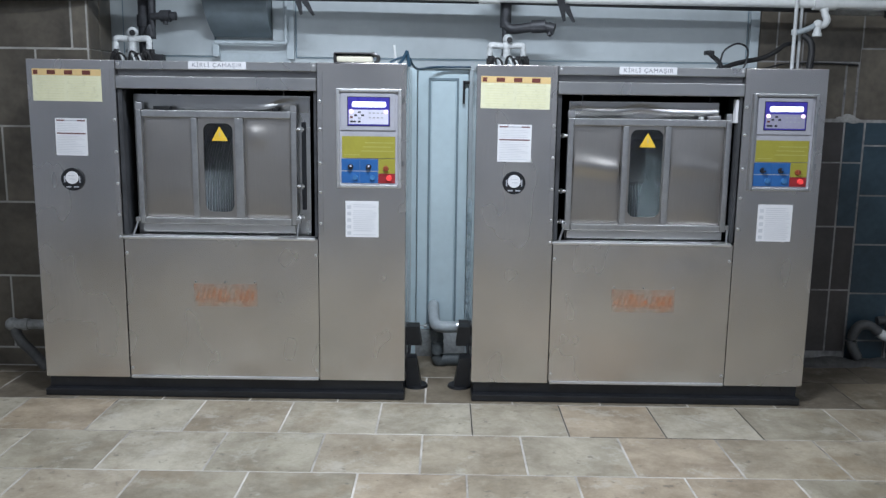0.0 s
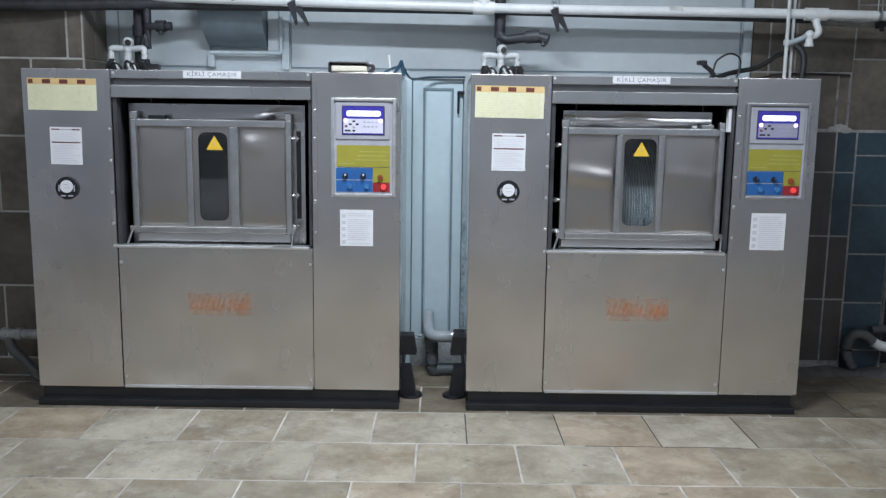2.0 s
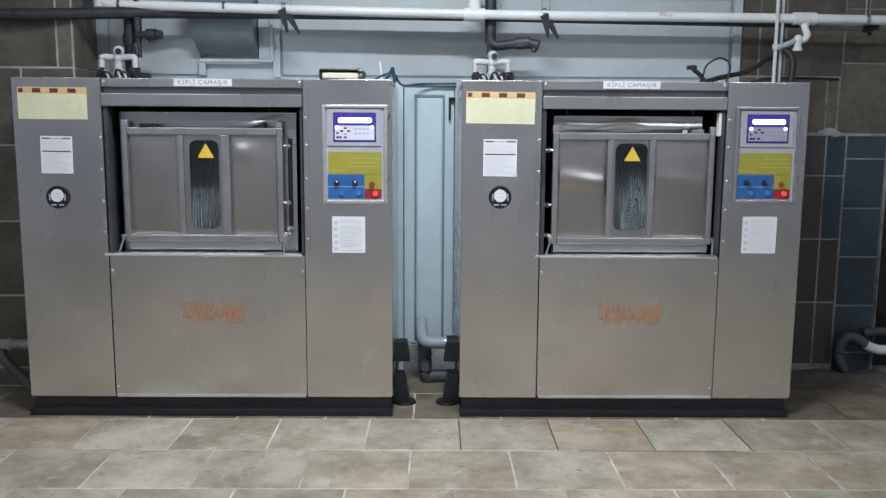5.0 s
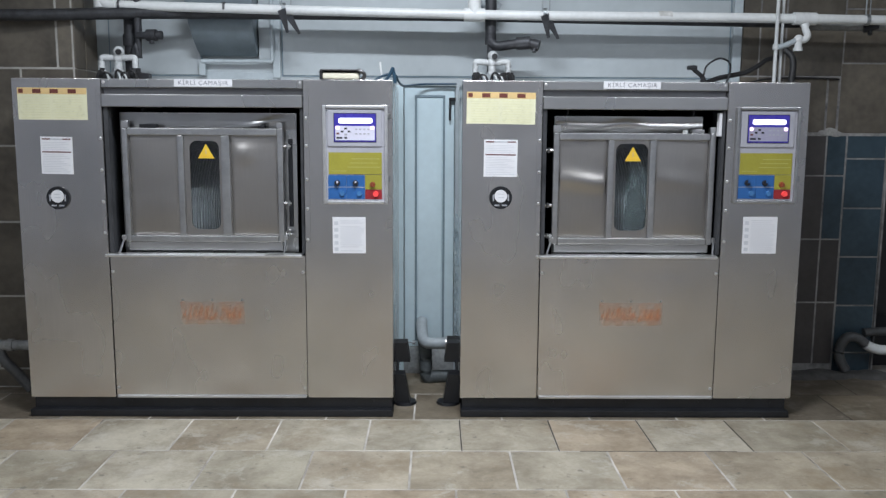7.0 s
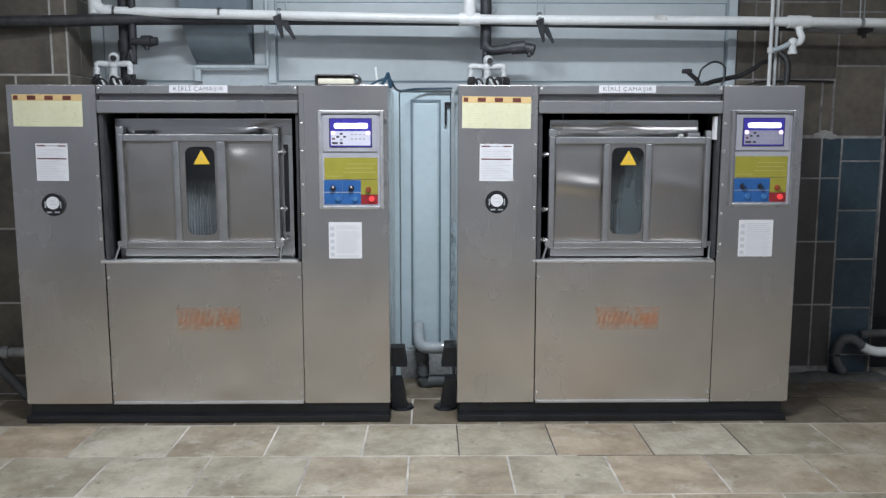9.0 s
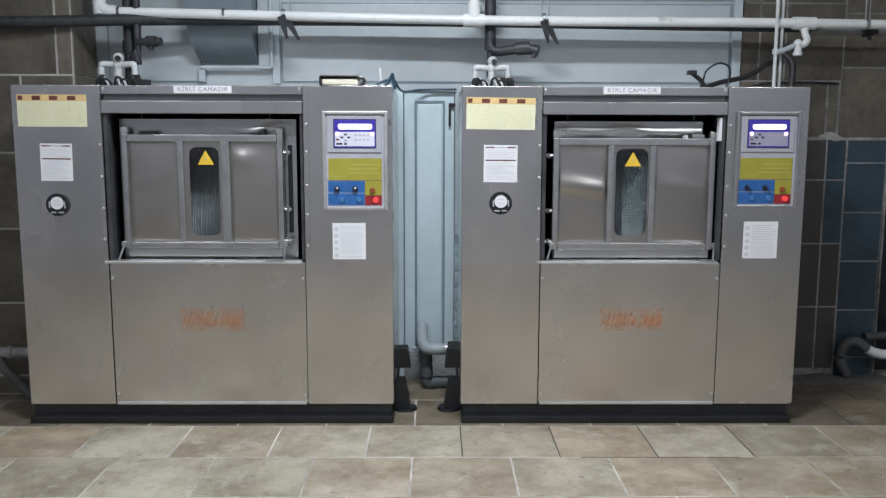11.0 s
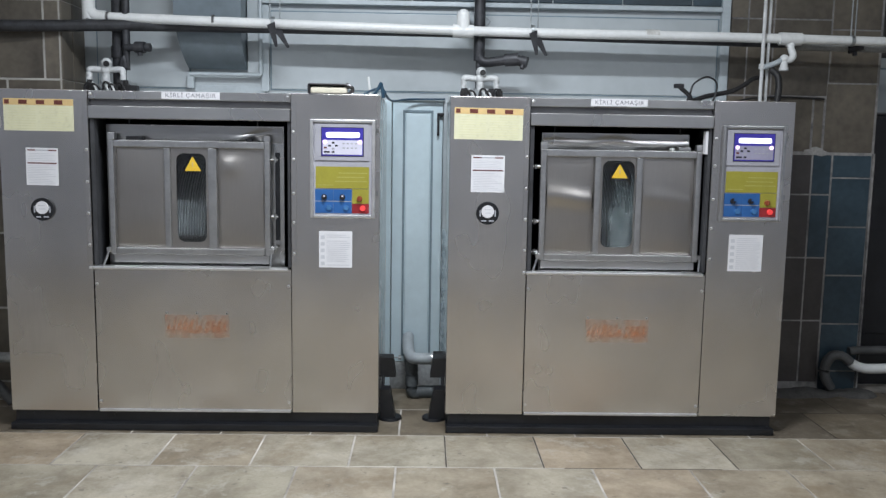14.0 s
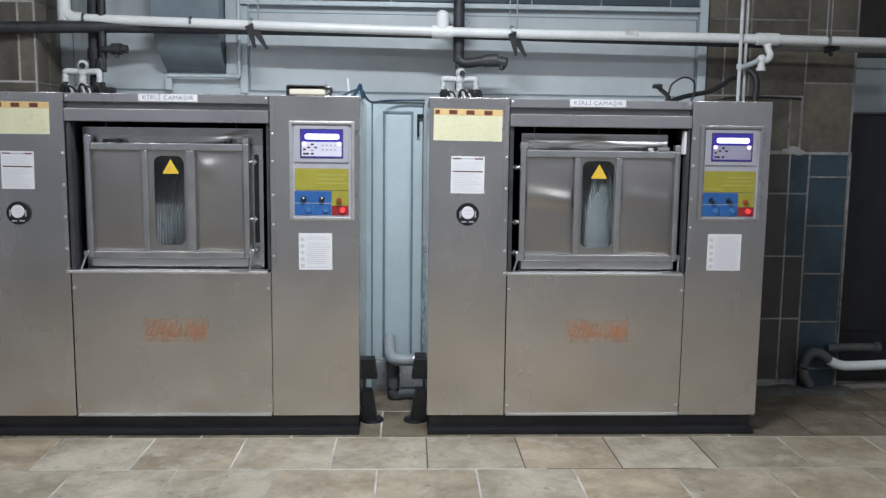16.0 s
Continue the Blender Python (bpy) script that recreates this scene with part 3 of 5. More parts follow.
def drum(parent, cx, seed, rib_material, dark_half):
    """The wash drum, lying across the machine: a ridged skin with one plain hatch."""
    d = new("drum")
    d.empty_display_size = 0.05
    d.parent = parent
    d.location = Vector((cx, 0.22 + DRUM_R, 0.94)) - origin(parent)

    def add(name, bm, m, label=""):
        ob = new(name, finish(bm, name, m))
        ob.parent = d
        return tagged(ob, label)
    half = 0.30
    add("shell", drum_mesh_plain(half, dark_half, 360 - dark_half, DRUM_R - 0.012, 70), DRUM_SHELL)
    add("hatch", drum_mesh_plain(half, -dark_half, dark_half, DRUM_R - 0.004, 24), DRUM_SMOOTH, "plain steel hatch of the drum")
    rnd = random.Random(seed)
    bm = bmesh.new()
    x = -0.2
    while x < 0.2:
        w = 0.0022 + 0.002 * rnd.random()
        a = dark_half + 1
        while a < 358 - dark_half:
            ln = 40 + 90 * rnd.random()
            b = min(a + ln, 359 - dark_half)
            n = max(3, int((b - a) / 5))
            L_ = []
            for k in range(n + 1):
                t = radians(a + (b - a) * k / n)
                rr = DRUM_R - 0.004
                L_.append([bm.verts.new((x + s * w, -q * math.cos(t), q * math.sin(t))) for s, q in ((-1, rr - 0.006), (0, rr), (1, rr - 0.006))])
            for A, B in zip(L_, L_[1:]):
                bm.faces.new((A[0], A[1], B[1], B[0]))
                bm.faces.new((A[1], A[2], B[2], B[1]))
            a = b + 1 + 6 * rnd.random()
        x += 0.011 + 0.004 * rnd.random()
    add("ridged_skin", bm, rib_material, "bright perforated ridges of the drum")
    for a in (dark_half, -dark_half):
        t = radians(a)
        bm = bmesh.new()
        rod(bm, (-half, -(DRUM_R - 0.004) * math.cos(t), (DRUM_R - 0.004) * math.sin(t)), (half, -(DRUM_R - 0.004) * math.cos(t), (DRUM_R - 0.004) * math.sin(t)), 0.008, 8)
        add("hatch_bar", bm, DRUM_SMOOTH)
    return d


def wavy_sheet(u0, u1, z0, z1, y, seed, depth):
    """A thin sheet whose face is pressed slightly in and out, with still edges."""
    bm = bmesh.new()
    nx, nz_ = 40, 34
    G = []
    for i in range(nx + 1):
        G.append([])
        for j in range(nz_ + 1):
            a_, b_ = i / nx, j / nz_
            edge = min(1.0, 9 * a_, 9 * (1 - a_)) * min(1.0, 9 * b_, 9 * (1 - b_))
            x_, z_ = u0 + (u1 - u0) * a_, z0 + (z1 - z0) * b_
            G[i].append(bm.verts.new((x_, y - depth * edge * noise.noise((x_ * 3.1, z_ * 3.7, seed * 4.3)), z_)))
    for i in range(nx):
        for j in range(nz_):
            bm.faces.new((G[i][j], G[i + 1][j], G[i + 1][j + 1], G[i][j + 1]))
    r = bmesh.ops.extrude_face_region(bm, geom=bm.faces[:])
    bmesh.ops.translate(bm, verts=[v for v in r["geom"] if isinstance(v, bmesh.types.BMVert)], vec=(0, 0.03, 0))
    return bm


def washing_machine(x0, s1, s2, x1, dx0, dx1, dz0, dz1, bars, win, plate, label, seed, jam):
    H = 1.64
    e = thing("washing_machine", ((x0 + x1) / 2, 0, 0), label, "washing machine", group="barrier washing machines")
    P = lambda name, bm, m, parent=e, lab="": part(name, bm, m, parent, lab)
    D = 1.3
    # base
    bm = boxm(x0 + 0.012, x1 - (0.008 if jam else 0.022), 0.012, D, 0.022, 0.088, 0.004)
    P("base", bm, BLACK, e, "black painted steel base")
    P("base_lip", boxm(x0 + 0.002, x1 - (0.001 if jam else 0.014), -0.026, 0.10, 0.0, 0.036, 0.007), BLACK)
    # casing
    for n_, a, b in (("left_column", x0, s1 - 0.002), ("right_column", s2 + 0.002, x1)):
        P(n_, boxm(a, b, 0.0, 0.06, 0.090, H, 0.005), STEEL, e, "brushed steel front column")
    P("side_panel", boxm(x0 + 0.002, x0 + 0.022, 0.061, D, 0.092, H - 0.004, 0.002), STEEL)
    P("side_panel", boxm(x1 - 0.022, x1 - 0.002, 0.061, D, 0.092, H - 0.004, 0.002), STEEL)
    P("top_panel", boxm(x0 + 0.023, x1 - 0.023, 0.061, D, H - 0.03, H - 0.006, 0.002), STEEL)
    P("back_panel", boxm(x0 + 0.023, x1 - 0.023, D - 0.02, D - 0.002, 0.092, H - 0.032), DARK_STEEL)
    P("top_rail", boxm(s1, s2, 0.002, 0.06, 1.598, H - 0.002, 0.003), STEEL_H)
    # the recess's shade is put in as a darker steel
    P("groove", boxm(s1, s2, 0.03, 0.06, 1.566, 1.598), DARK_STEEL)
    P("cross_rail", boxm(s1, s2, -0.006, 0.06, 1.508, 1.567, 0.004, 2), STEEL_H)
    P("lower_panel", wavy_sheet(s1 + 0.0025, s2 - 0.0005, 0.102, 0.800, 0.0045, seed, 0.0022), STEEL, e, "plain brushed steel lower panel")
    # lip and bottom strip: the floor's bright reflection is put in as lighter steel
    P("panel_lip", boxm(s1 - 0.004, s2 - 0.012, -0.012, 0.05, 0.793, 0.808, 0.005), EDGE_STEEL)
    P("bottom_strip", boxm(s1 + 0.006, s2 - 0.004, -0.006, 0.03, 0.090, 0.1015, 0.003), EDGE_STEEL)
    spots = [(s1 - 0.014, -0.003, z) for z in (1.36, 1.21, 1.06, 0.91, 0.80)] + [(s2 + 0.016, -0.003, z) for z in (1.46, 1.33, 1.17, 1.03, 0.88)]
    spots += [(q, 0.001, z) for q in (s1 + 0.012, s2 - 0.012) for z in (1.622, 0.72, 0.14)]
    for sp in spots:
        small("screw", EDGE_STEEL, 0.0075, sp, e)
    for k in range(5):
        small("base_screw", BLACK, 0.006, (x0 + 0.1 + (x1 - x0 - 0.2) * k / 4, 0.011, 0.07), e)
    if not jam:
        P("jamb_sticker", boxm(s2 - 0.030, s2 - 0.0165, 0.012, 0.05, 1.385, 1.495, 0.002), PAPER, e, "white strip on the door jamb")
    for u0, u1 in ((s1 - 0.027, s1 - 0.004), (s2 + 0.004, s2 + 0.029)):
        P("flange", boxm(u0, u1, -0.0025, 0.0005, 0.822, 1.60, 0.001, 1), STEEL)
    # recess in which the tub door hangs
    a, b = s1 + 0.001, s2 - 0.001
    # jambs, recess and tub carry the shade of the opening in a near-black colour
    P("jamb", boxm(a, a + 0.020, 0.010, 0.06, 0.81, 1.507, 0.002), SHADED_INSIDE)
    P("jamb", boxm(b - 0.014, b, 0.010, 0.06, 0.81, 1.507, 0.002), SHADED_INSIDE)
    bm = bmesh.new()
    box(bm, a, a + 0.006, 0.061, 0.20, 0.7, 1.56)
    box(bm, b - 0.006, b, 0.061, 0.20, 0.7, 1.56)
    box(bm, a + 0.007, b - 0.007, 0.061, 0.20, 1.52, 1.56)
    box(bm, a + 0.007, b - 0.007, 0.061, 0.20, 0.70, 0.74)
    P("recess", bm, SHADED_INSIDE)
    # front of the tub, behind the door
    w0, w1, wz0, wz1 = win
    hole = rounded(w0 - 0.025, w1 + 0.025, wz0 - 0.025, wz1 + 0.03, 0.05)
    P("tub_front", holed(bmesh.new(), (plate[0], plate[1], 0.745, plate[2]), hole, 0.118, 0.128), STEEL_H)
    bm = bmesh.new()
    nx, nz_ = 60, 12
    G = []
    for i in range(nx + 1):
        x_ = plate[0] + 0.004 + (plate[1] - plate[0] - 0.008) * i / nx
        row = []
        for j in range(nz_ + 1):
            b_ = j / nz_
            crest = 0.45 + 0.35 * noise.noise((x_ * 5.5, seed * 2.3, 0.0))
            here = 0.0052 if not jam else 0.006 * math.exp(-((x_ - plate[1] + 0.16) / 0.09) ** 2)
            y_ = 0.1165 - 0.002 * math.sin(math.pi * b_) - here * math.exp(-((b_ - crest) / 0.2) ** 2)
            row.append(bm.verts.new((x_, y_, plate[2] - 0.080 + 0.076 * b_)))
        G.append(row)
    for i in range(nx):
        for j in range(nz_):
            bm.faces.new((G[i][j], G[i + 1][j], G[i + 1][j + 1], G[i][j + 1]))
    P("tub_rim", bm, RIM_STEEL)
    if jam:
        P("slot", boxm(dx1 + 0.014, dx1 + 0.036, 0.112, 0.117, 0.93, 1.36, 0.002), BLACK)
    bm = bmesh.new()
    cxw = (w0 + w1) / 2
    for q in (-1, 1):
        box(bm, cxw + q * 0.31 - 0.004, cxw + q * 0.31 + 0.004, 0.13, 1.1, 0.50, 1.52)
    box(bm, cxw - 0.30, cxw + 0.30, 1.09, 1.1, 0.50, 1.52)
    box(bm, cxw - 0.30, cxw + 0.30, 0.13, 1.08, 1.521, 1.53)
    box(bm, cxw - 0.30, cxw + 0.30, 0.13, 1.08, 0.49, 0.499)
    P("tub", bm, SHADED_INSIDE)
    # tub door
    f = 0.028
    fy0, fy1 = 0.052, 0.086
    dr = P("door", boxm(dx0, dx0 + f, fy0, fy1, dz0, dz1, 0.0045, 2), TRIM_STEEL, e, "steel tub door with square tube frame and oblong window")
    P("stile", boxm(dx1 - f, dx1, fy0, fy1, dz0, dz1, 0.0045, 2), TRIM_STEEL, dr)
    P("top_tube", boxm(dx0 + f, dx1 - f, fy0, fy1, dz1 - 0.034, dz1, 0.0045, 2), TRIM_STEEL, dr)
    P("bottom_tube", boxm(dx0 + f, dx1 - f, fy0 - 0.004, fy1, dz0, dz0 + 0.032, 0.006, 2), TRIM_STEEL, dr)
    P("sill", boxm(dx0 + 0.012, dx1 - 0.01, 0.064, 0.112, dz0 - 0.044, dz0 - 0.001, 0.006, 2), STEEL_H, dr)
    zi0, zi1 = dz0 + 0.032, dz1 - 0.034
    for u0, u1 in ((bars[0], bars[1]), (bars[2], bars[3])):
        P("bar", boxm(u0, u1, fy0 + 0.004, fy1, zi0, zi1, 0.0045, 2), TRIM_STEEL, dr)
    for u0, u1 in ((dx0 + f, bars[0]), (bars[3], dx1 - f)):
        # slightly bulged sheet
        bm = bmesh.new()
        nx, nz_ = 24, 48

        def relief(x_, z_):
            a_, b_ = (x_ - u0) / (u1 - u0), (z_ - zi0) / (zi1 - zi0)
            bulge = 0.009 * max(0.0, math.sin(math.pi * a_)) ** 0.3 * max(0.0, math.sin(math.pi * b_)) ** 0.6
            wave = 0.003 * noise.noise((x_ * 7, z_ * 6, seed * 1.7))
            crease = 0.0 if jam else (0.0120 if u0 < bars[0] else 0.0040) * math.exp(-((z_ - 1.165 - 0.012 * math.cos(math.pi * a_)) / 0.040) ** 2) * max(0.0, math.sin(math.pi * min(1, max(0, a_)))) ** 0.15
            dent = 0.009 * math.exp(-(((a_ - 0.30) * (u1 - u0)) ** 2 + (z_ - zi1 + 0.085) ** 2) / 0.052 ** 2) if jam and u0 > bars[0] else 0.0
            return 0.083 - bulge - wave - crease - dent * min(1.0, 8 * a_, 8 * (1 - b_))
        G = [[None] * (nz_ + 1) for _ in range(nx + 1)]
        for i in range(nx + 1):
            for j in range(nz_ + 1):
                x_, z_ = u0 + (u1 - u0) * i / nx, zi0 + (zi1 - zi0) * j / nz_
                G[i][j] = bm.verts.new((x_, relief(x_, z_), z_))
        for i in range(nx):
            for j in range(nz_):
                bm.faces.new((G[i][j], G[i + 1][j], G[i + 1][j + 1], G[i][j + 1]))
        r = bmesh.ops.extrude_face_region(bm, geom=bm.faces[:])
        bmesh.ops.translate(bm, verts=[v for v in r["geom"] if isinstance(v, bmesh.types.BMVert)], vec=(0, 0.014, 0))
        P("door_sheet", bm, DOOR_STEEL, dr)
    P("window_plate", holed(bmesh.new(), (bars[1], bars[2], zi0, zi1), rounded(w0, w1, wz0, wz1, 0.036), 0.072, 0.080), DOOR_STEEL, dr)
    bm = bmesh.new()
    pts = rounded(w0 - 0.006, w1 + 0.006, wz0 - 0.006, wz1 + 0.006, 0.04)
    A = [bm.verts.new((p[0], 0.082, p[1])) for p in pts]
    B = [bm.verts.new((p[0], 0.087, p[1])) for p in pts]
    bm.faces.new(A)
    bm.faces.new(B[::-1])
    for k in range(len(pts)):
        bm.faces.new((A[k], B[k], B[(k + 1) % len(pts)], A[(k + 1) % len(pts)]))
    g = P("glass", bm, GLASS, dr, "oblong rounded window glass")
    g.visible_shadow = False
    # warning sign on the glass
    cx, cz = cxw + 0.006, wz1 - 0.052
    tri = [(-0.040, -0.033), (0.040, -0.033), (0.0, 0.037)]
    bm = bmesh.new()
    va_ = [bm.verts.new((cx + p[0], 0.0800, cz + p[1])) for p in tri]
    vb_ = [bm.verts.new((cx + p[0], 0.0815, cz + p[1])) for p in tri]
    bm.faces.new(va_)
    bm.faces.new(vb_[::-1])
    for k in range(3):
        bm.faces.new((va_[k], vb_[k], vb_[(k + 1) % 3], va_[(k + 1) % 3]))
    P("warning_sign", bm, WARN, dr, "yellow triangular warning sticker")
    P("warning_mark", boxm(cx - 0.003, cx + 0.003, 0.0790, 0.0798, cz - 0.012, cz + 0.010), AMBER, dr)
    # catches on top, bolts and hinge arms at the sides
    P("catch", boxm(dx0 + (0.09 if jam else dx1 - dx0 - 0.12), dx0 + (0.17 if jam else dx1 - dx0 - 0.06), 0.048, 0.09, dz1 + 0.001, dz1 + 0.018, 0.002), BLACK if jam else TRIM_STEEL, dr)
    P("catch", boxm(dx1 - 0.115 if jam else dx1 - 0.155, dx1 - 0.085 if jam else dx1 - 0.14, 0.05, 0.09, dz1 + 0.001, dz1 + 0.014, 0.002), BLACK if jam else PVC, dr)
    P("ear", boxm(dx0 - 0.002, dx0 + 0.034, 0.056, 0.09, dz1, dz1 + 0.035, 0.003), TRIM_STEEL, dr)
    P("ear", boxm(dx1 - 0.03, dx1, 0.056, 0.09, dz1, dz1 + 0.03, 0.003), TRIM_STEEL, dr)
    sx, sg = (dx1, 1) if jam else (dx0, -1)
    for z in (dz1 - 0.085, dz0 + 0.19, dz0 + 0.04):
        bm = bmesh.new()
        rod(bm, (sx, 0.07, z), (sx + sg * 0.034, 0.07, z), 0.005, 8)
        rod(bm, (sx + sg * 0.022, 0.07, z - 0.012), (sx + sg * 0.022, 0.07, z + 0.012), 0.007, 8)
        rod(bm, (sx + sg * 0.004, 0.07, z), (sx + sg * 0.012, 0.07, z), 0.010, 8)
        P("bolt", bm, TRIM_STEEL, dr)
    for q, xx in ((-1, dx0 - 0.003), (1, dx1 - 0.004 + (0.012 if jam else 0.012))):
        bm = bmesh.new()
        rod(bm, (xx, 0.045, dz0 + 0.02), (xx + q * 0.008 - 0.016, 0.03, 0.806), 0.0055, 8)
        box(bm, xx - 0.012, xx + 0.012, 0.038, 0.07, dz0 + 0.012, dz0 + 0.034, 0.003)
        P("hinge_arm", bm, TRIM_STEEL, dr)
    P("lip_plate", boxm(dx1 - 0.085, dx1 + 0.005, -0.016, 0.03, 0.8081, 0.8125, 0.001), TRIM_STEEL)
    # worn maker's mark: plain worn shapes on a rubbed patch
    lx = (s1 + s2) / 2 + 0.015
    P("badge_patch", boxm(lx - 0.155, lx + 0.155, 0.0012, 0.0070, 0.460, 0.572), ORANGE_RUB, e, "rubbed orange paint patch")
    rnd = random.Random(seed)
    u = lx - 0.145
    while u < lx + 0.135:
        w = 0.008 + 0.007 * rnd.random()
        z0_, z1_ = 0.476 + 0.012 * rnd.random(), 0.535 + 0.028 * rnd.random()
        b_ = bmesh.new()
        box(b_, u, u + w, 0.0006, 0.0060, z0_, z1_)
        box(b_, u + w, u + w + 0.010, 0.0006, 0.0060, z0_ + 0.01 * rnd.random(), z0_ + 0.012 + 0.01 * rnd.random())
        if rnd.random() < 0.6:
            box(b_, u + w + 0.010, u + w + 0.014, 0.0006, 0.0060, z0_, z0_ + 0.03 + 0.01 * rnd.random())
        for v_ in b_.verts:
            v_.co.x += 0.22 * (v_.co.z - 0.5)
        P("badge_stroke", b_, ORANGE, e, "worn orange painted mark")
        u += w + 0.012 + 0.006 * rnd.random()
    for q in (-0.145, 0.0, 0.145):
        small("rivet", TRIM_STEEL, 0.0055, (lx + q, 0.001, 0.582), e)
    return e


left = washing_machine(-1.888, -1.468, -0.525, -0.100, -1.404, -0.631, 0.860, 1.410, (-1.140, -1.110, -0.930, -0.888), (-1.085, -0.943, 0.920, 1.350),
                       (-1.432, -0.575, 1.484), "wide brushed steel industrial washing machine with turning ridged drum", 3, True)
right = washing_machine(0.230, 0.613, 1.487, 1.878, 0.674, 1.460, 0.856, 1.398, (0.940, 0.969, 1.142, 1.173), (0.981, 1.138, 0.922, 1.347),
                        (0.685, 1.41, 1.478), "narrower brushed steel industrial washing machine full of white suds", 8, False)


# protective film peeling off the second machine's side
FILM = mat("pale_blue_film", (0.46, 0.55, 0.60), 0.25, 0.0, 0.1, 14, 0.4, 30, dark=(0.14, 0.17, 0.19), coat=0.5, crisp=0.1, fine=9)
frnd = random.Random(5)
bm = bmesh.new()
rows_f = []
for k in range(41):
    z = 0.285 + 0.675 * k / 40
    out = 0.012 + 0.010 * frnd.random() + 0.012 * max(0.0, noise.noise((z * 9, 3.1, 0.0)))
    rows_f.append([bm.verts.new(c) for c in ((0.2318, 0.30, z), (0.2305 - 0.4 * out, 0.42 + 0.02 * frnd.random(), z), (0.2305 - out, 0.50 + 0.03 * frnd.random(), z + 0.006 * frnd.random()))])
for A, B in zip(rows_f, rows_f[1:]):
    for k in range(2):
        bm.faces.new((A[k], A[k + 1], B[k + 1], B[k]))
r = bmesh.ops.extrude_face_region(bm, geom=bm.faces[:])
bmesh.ops.translate(bm, verts=[v for v in r["geom"] if isinstance(v, bmesh.types.BMVert)], vec=(0, 0.0015, 0))
part("peeling_film", bm, FILM, right, "pale blue protective film peeling off in a ragged strip")


# ---- control panels ----
def control_panel(x0, x1, z0, z1, pale):
    e = thing("control_panel", ((x0 + x1) / 2, 0, z0), "framed control panel with lit screen, yellow label and switches", "control panel", group="control panels")
    w, h = x1 - x0, z1 - z0
    X = lambda s: x0 + s * w
    Z = lambda s: z1 - s * h
    B = lambda name, a, b, c, d, y0, y1, m, bev=0.001, parent=e, lab="": part(name, boxm(X(a), X(b), y0, y1, Z(d), Z(c), bev), m, parent, lab)
    t = 0.016
    rimm = EDGE_STEEL if pale else TRIM_STEEL
    fr = part("frame", boxm(x0, x0 + t, -0.02, 0.0, z0, z1, 0.004), rimm, e, "bright steel frame")
    part("frame_side", boxm(x1 - t, x1, -0.02, 0.0, z0, z1, 0.004), rimm, fr)
    part("frame_side", boxm(x0 + t, x1 - t, -0.02, 0.0, z1 - t, z1, 0.004), rimm, fr)
    part("frame_side", boxm(x0 + t, x1 - t, -0.02, 0.0, z0, z0 + t, 0.004), rimm, fr)
    B("face", 0.05, 0.95, 0.035, 0.965, -0.008, 0.0, PANEL_GREY)
    B("bezel", 0.075, 0.905, 0.045, 0.415, -0.014, -0.0085, PANEL_GREY, 0.003)
    B("bezel_gasket", 0.17, 0.825, 0.078, 0.372, -0.0155, -0.0145, INK, 0.0)
    d = B("display", 0.18, 0.815, 0.085, 0.365, -0.0172, -0.0156, SCREEN_BLUE, 0.0, e, "violet display unit")
    bm = bmesh.new()
    pts = rounded(X(0.245), X(0.765), Z(0.182), Z(0.128), 0.010)
    A_, B_ = ([bm.verts.new((p[0], y_, p[1])) for p in pts] for y_ in (-0.0186, -0.0173))
    bm.faces.new(A_)
    bm.faces.new(B_[::-1])
    for k in range(len(pts)):
        bm.faces.new((A_[k], B_[k], B_[(k + 1) % len(pts)], A_[(k + 1) % len(pts)]))
    part("screen", bm, SCREEN_LIT, d, "glowing white text line")
    B("keypad", 0.195, 0.80, 0.208, 0.352, -0.0186, -0.0173, KEYPAD_PALE if pale else KEYPAD, 0.0, d)
    for a, c, m in ((0.335, 0.225, INK), (0.385, 0.255, INK), (0.28, 0.255, INK), (0.335, 0.285, PANEL_GREY), (0.335, 0.318, INK), (0.215, 0.275, BROWN_RED), (0.215, 0.318, INK), (0.26, 0.318, INK)):
        B("key", a, a + 0.042, c, c + 0.018, -0.0196, -0.0187, m, 0.0, d)
    for k in range(8):
        B("key", 0.50 + 0.062 * (k % 4), 0.535 + 0.062 * (k % 4), 0.235 + 0.045 * (k // 4), 0.247 + 0.045 * (k // 4), -0.0196, -0.0187, PRINT, 0.0, d)
    for a in (0.200, 0.735):
        bm = bmesh.new()
        rod(bm, (X(a + 0.03), -0.0186, Z(0.226)), (X(a + 0.03), -0.0205, Z(0.226)), 0.0095, 14)
        part("lamp", bm, LAMP_PINK, d, "small glowing signal lamp")
    B("yellow_label", 0.085, 0.905, 0.475, 0.695, -0.0105, -0.0085, PANEL_YELLOW, 0.0, e, "yellow instruction label")
    for k in range(3):
        B("print", 0.44 - 0.03 * k, 0.88 - 0.04 * (k % 2), 0.535 + 0.042 * k, 0.543 + 0.042 * k, -0.0113, -0.0106, PANEL_YELLOW_P, 0.0)
    B("print", 0.12, 0.36, 0.66, 0.667, -0.0113, -0.0106, PANEL_YELLOW_P, 0.0)
    B("yellow_label", 0.645, 0.905, 0.700, 0.850, -0.0105, -0.0085, PANEL_YELLOW, 0.0)
    for a, b, c, d_ in ((0.075, 0.355, 0.705, 0.824), (0.358, 0.64, 0.705, 0.824), (0.075, 0.355, 0.831, 0.95), (0.358, 0.64, 0.831, 0.95)):
        B("blue_label", a, b, c, d_, -0.0105, -0.0085, PANEL_BLUE, 0.0)
    B("pale_line", 0.075, 0.64, 0.8242, 0.8308, -0.0107, -0.0085, PRINT, 0.0)
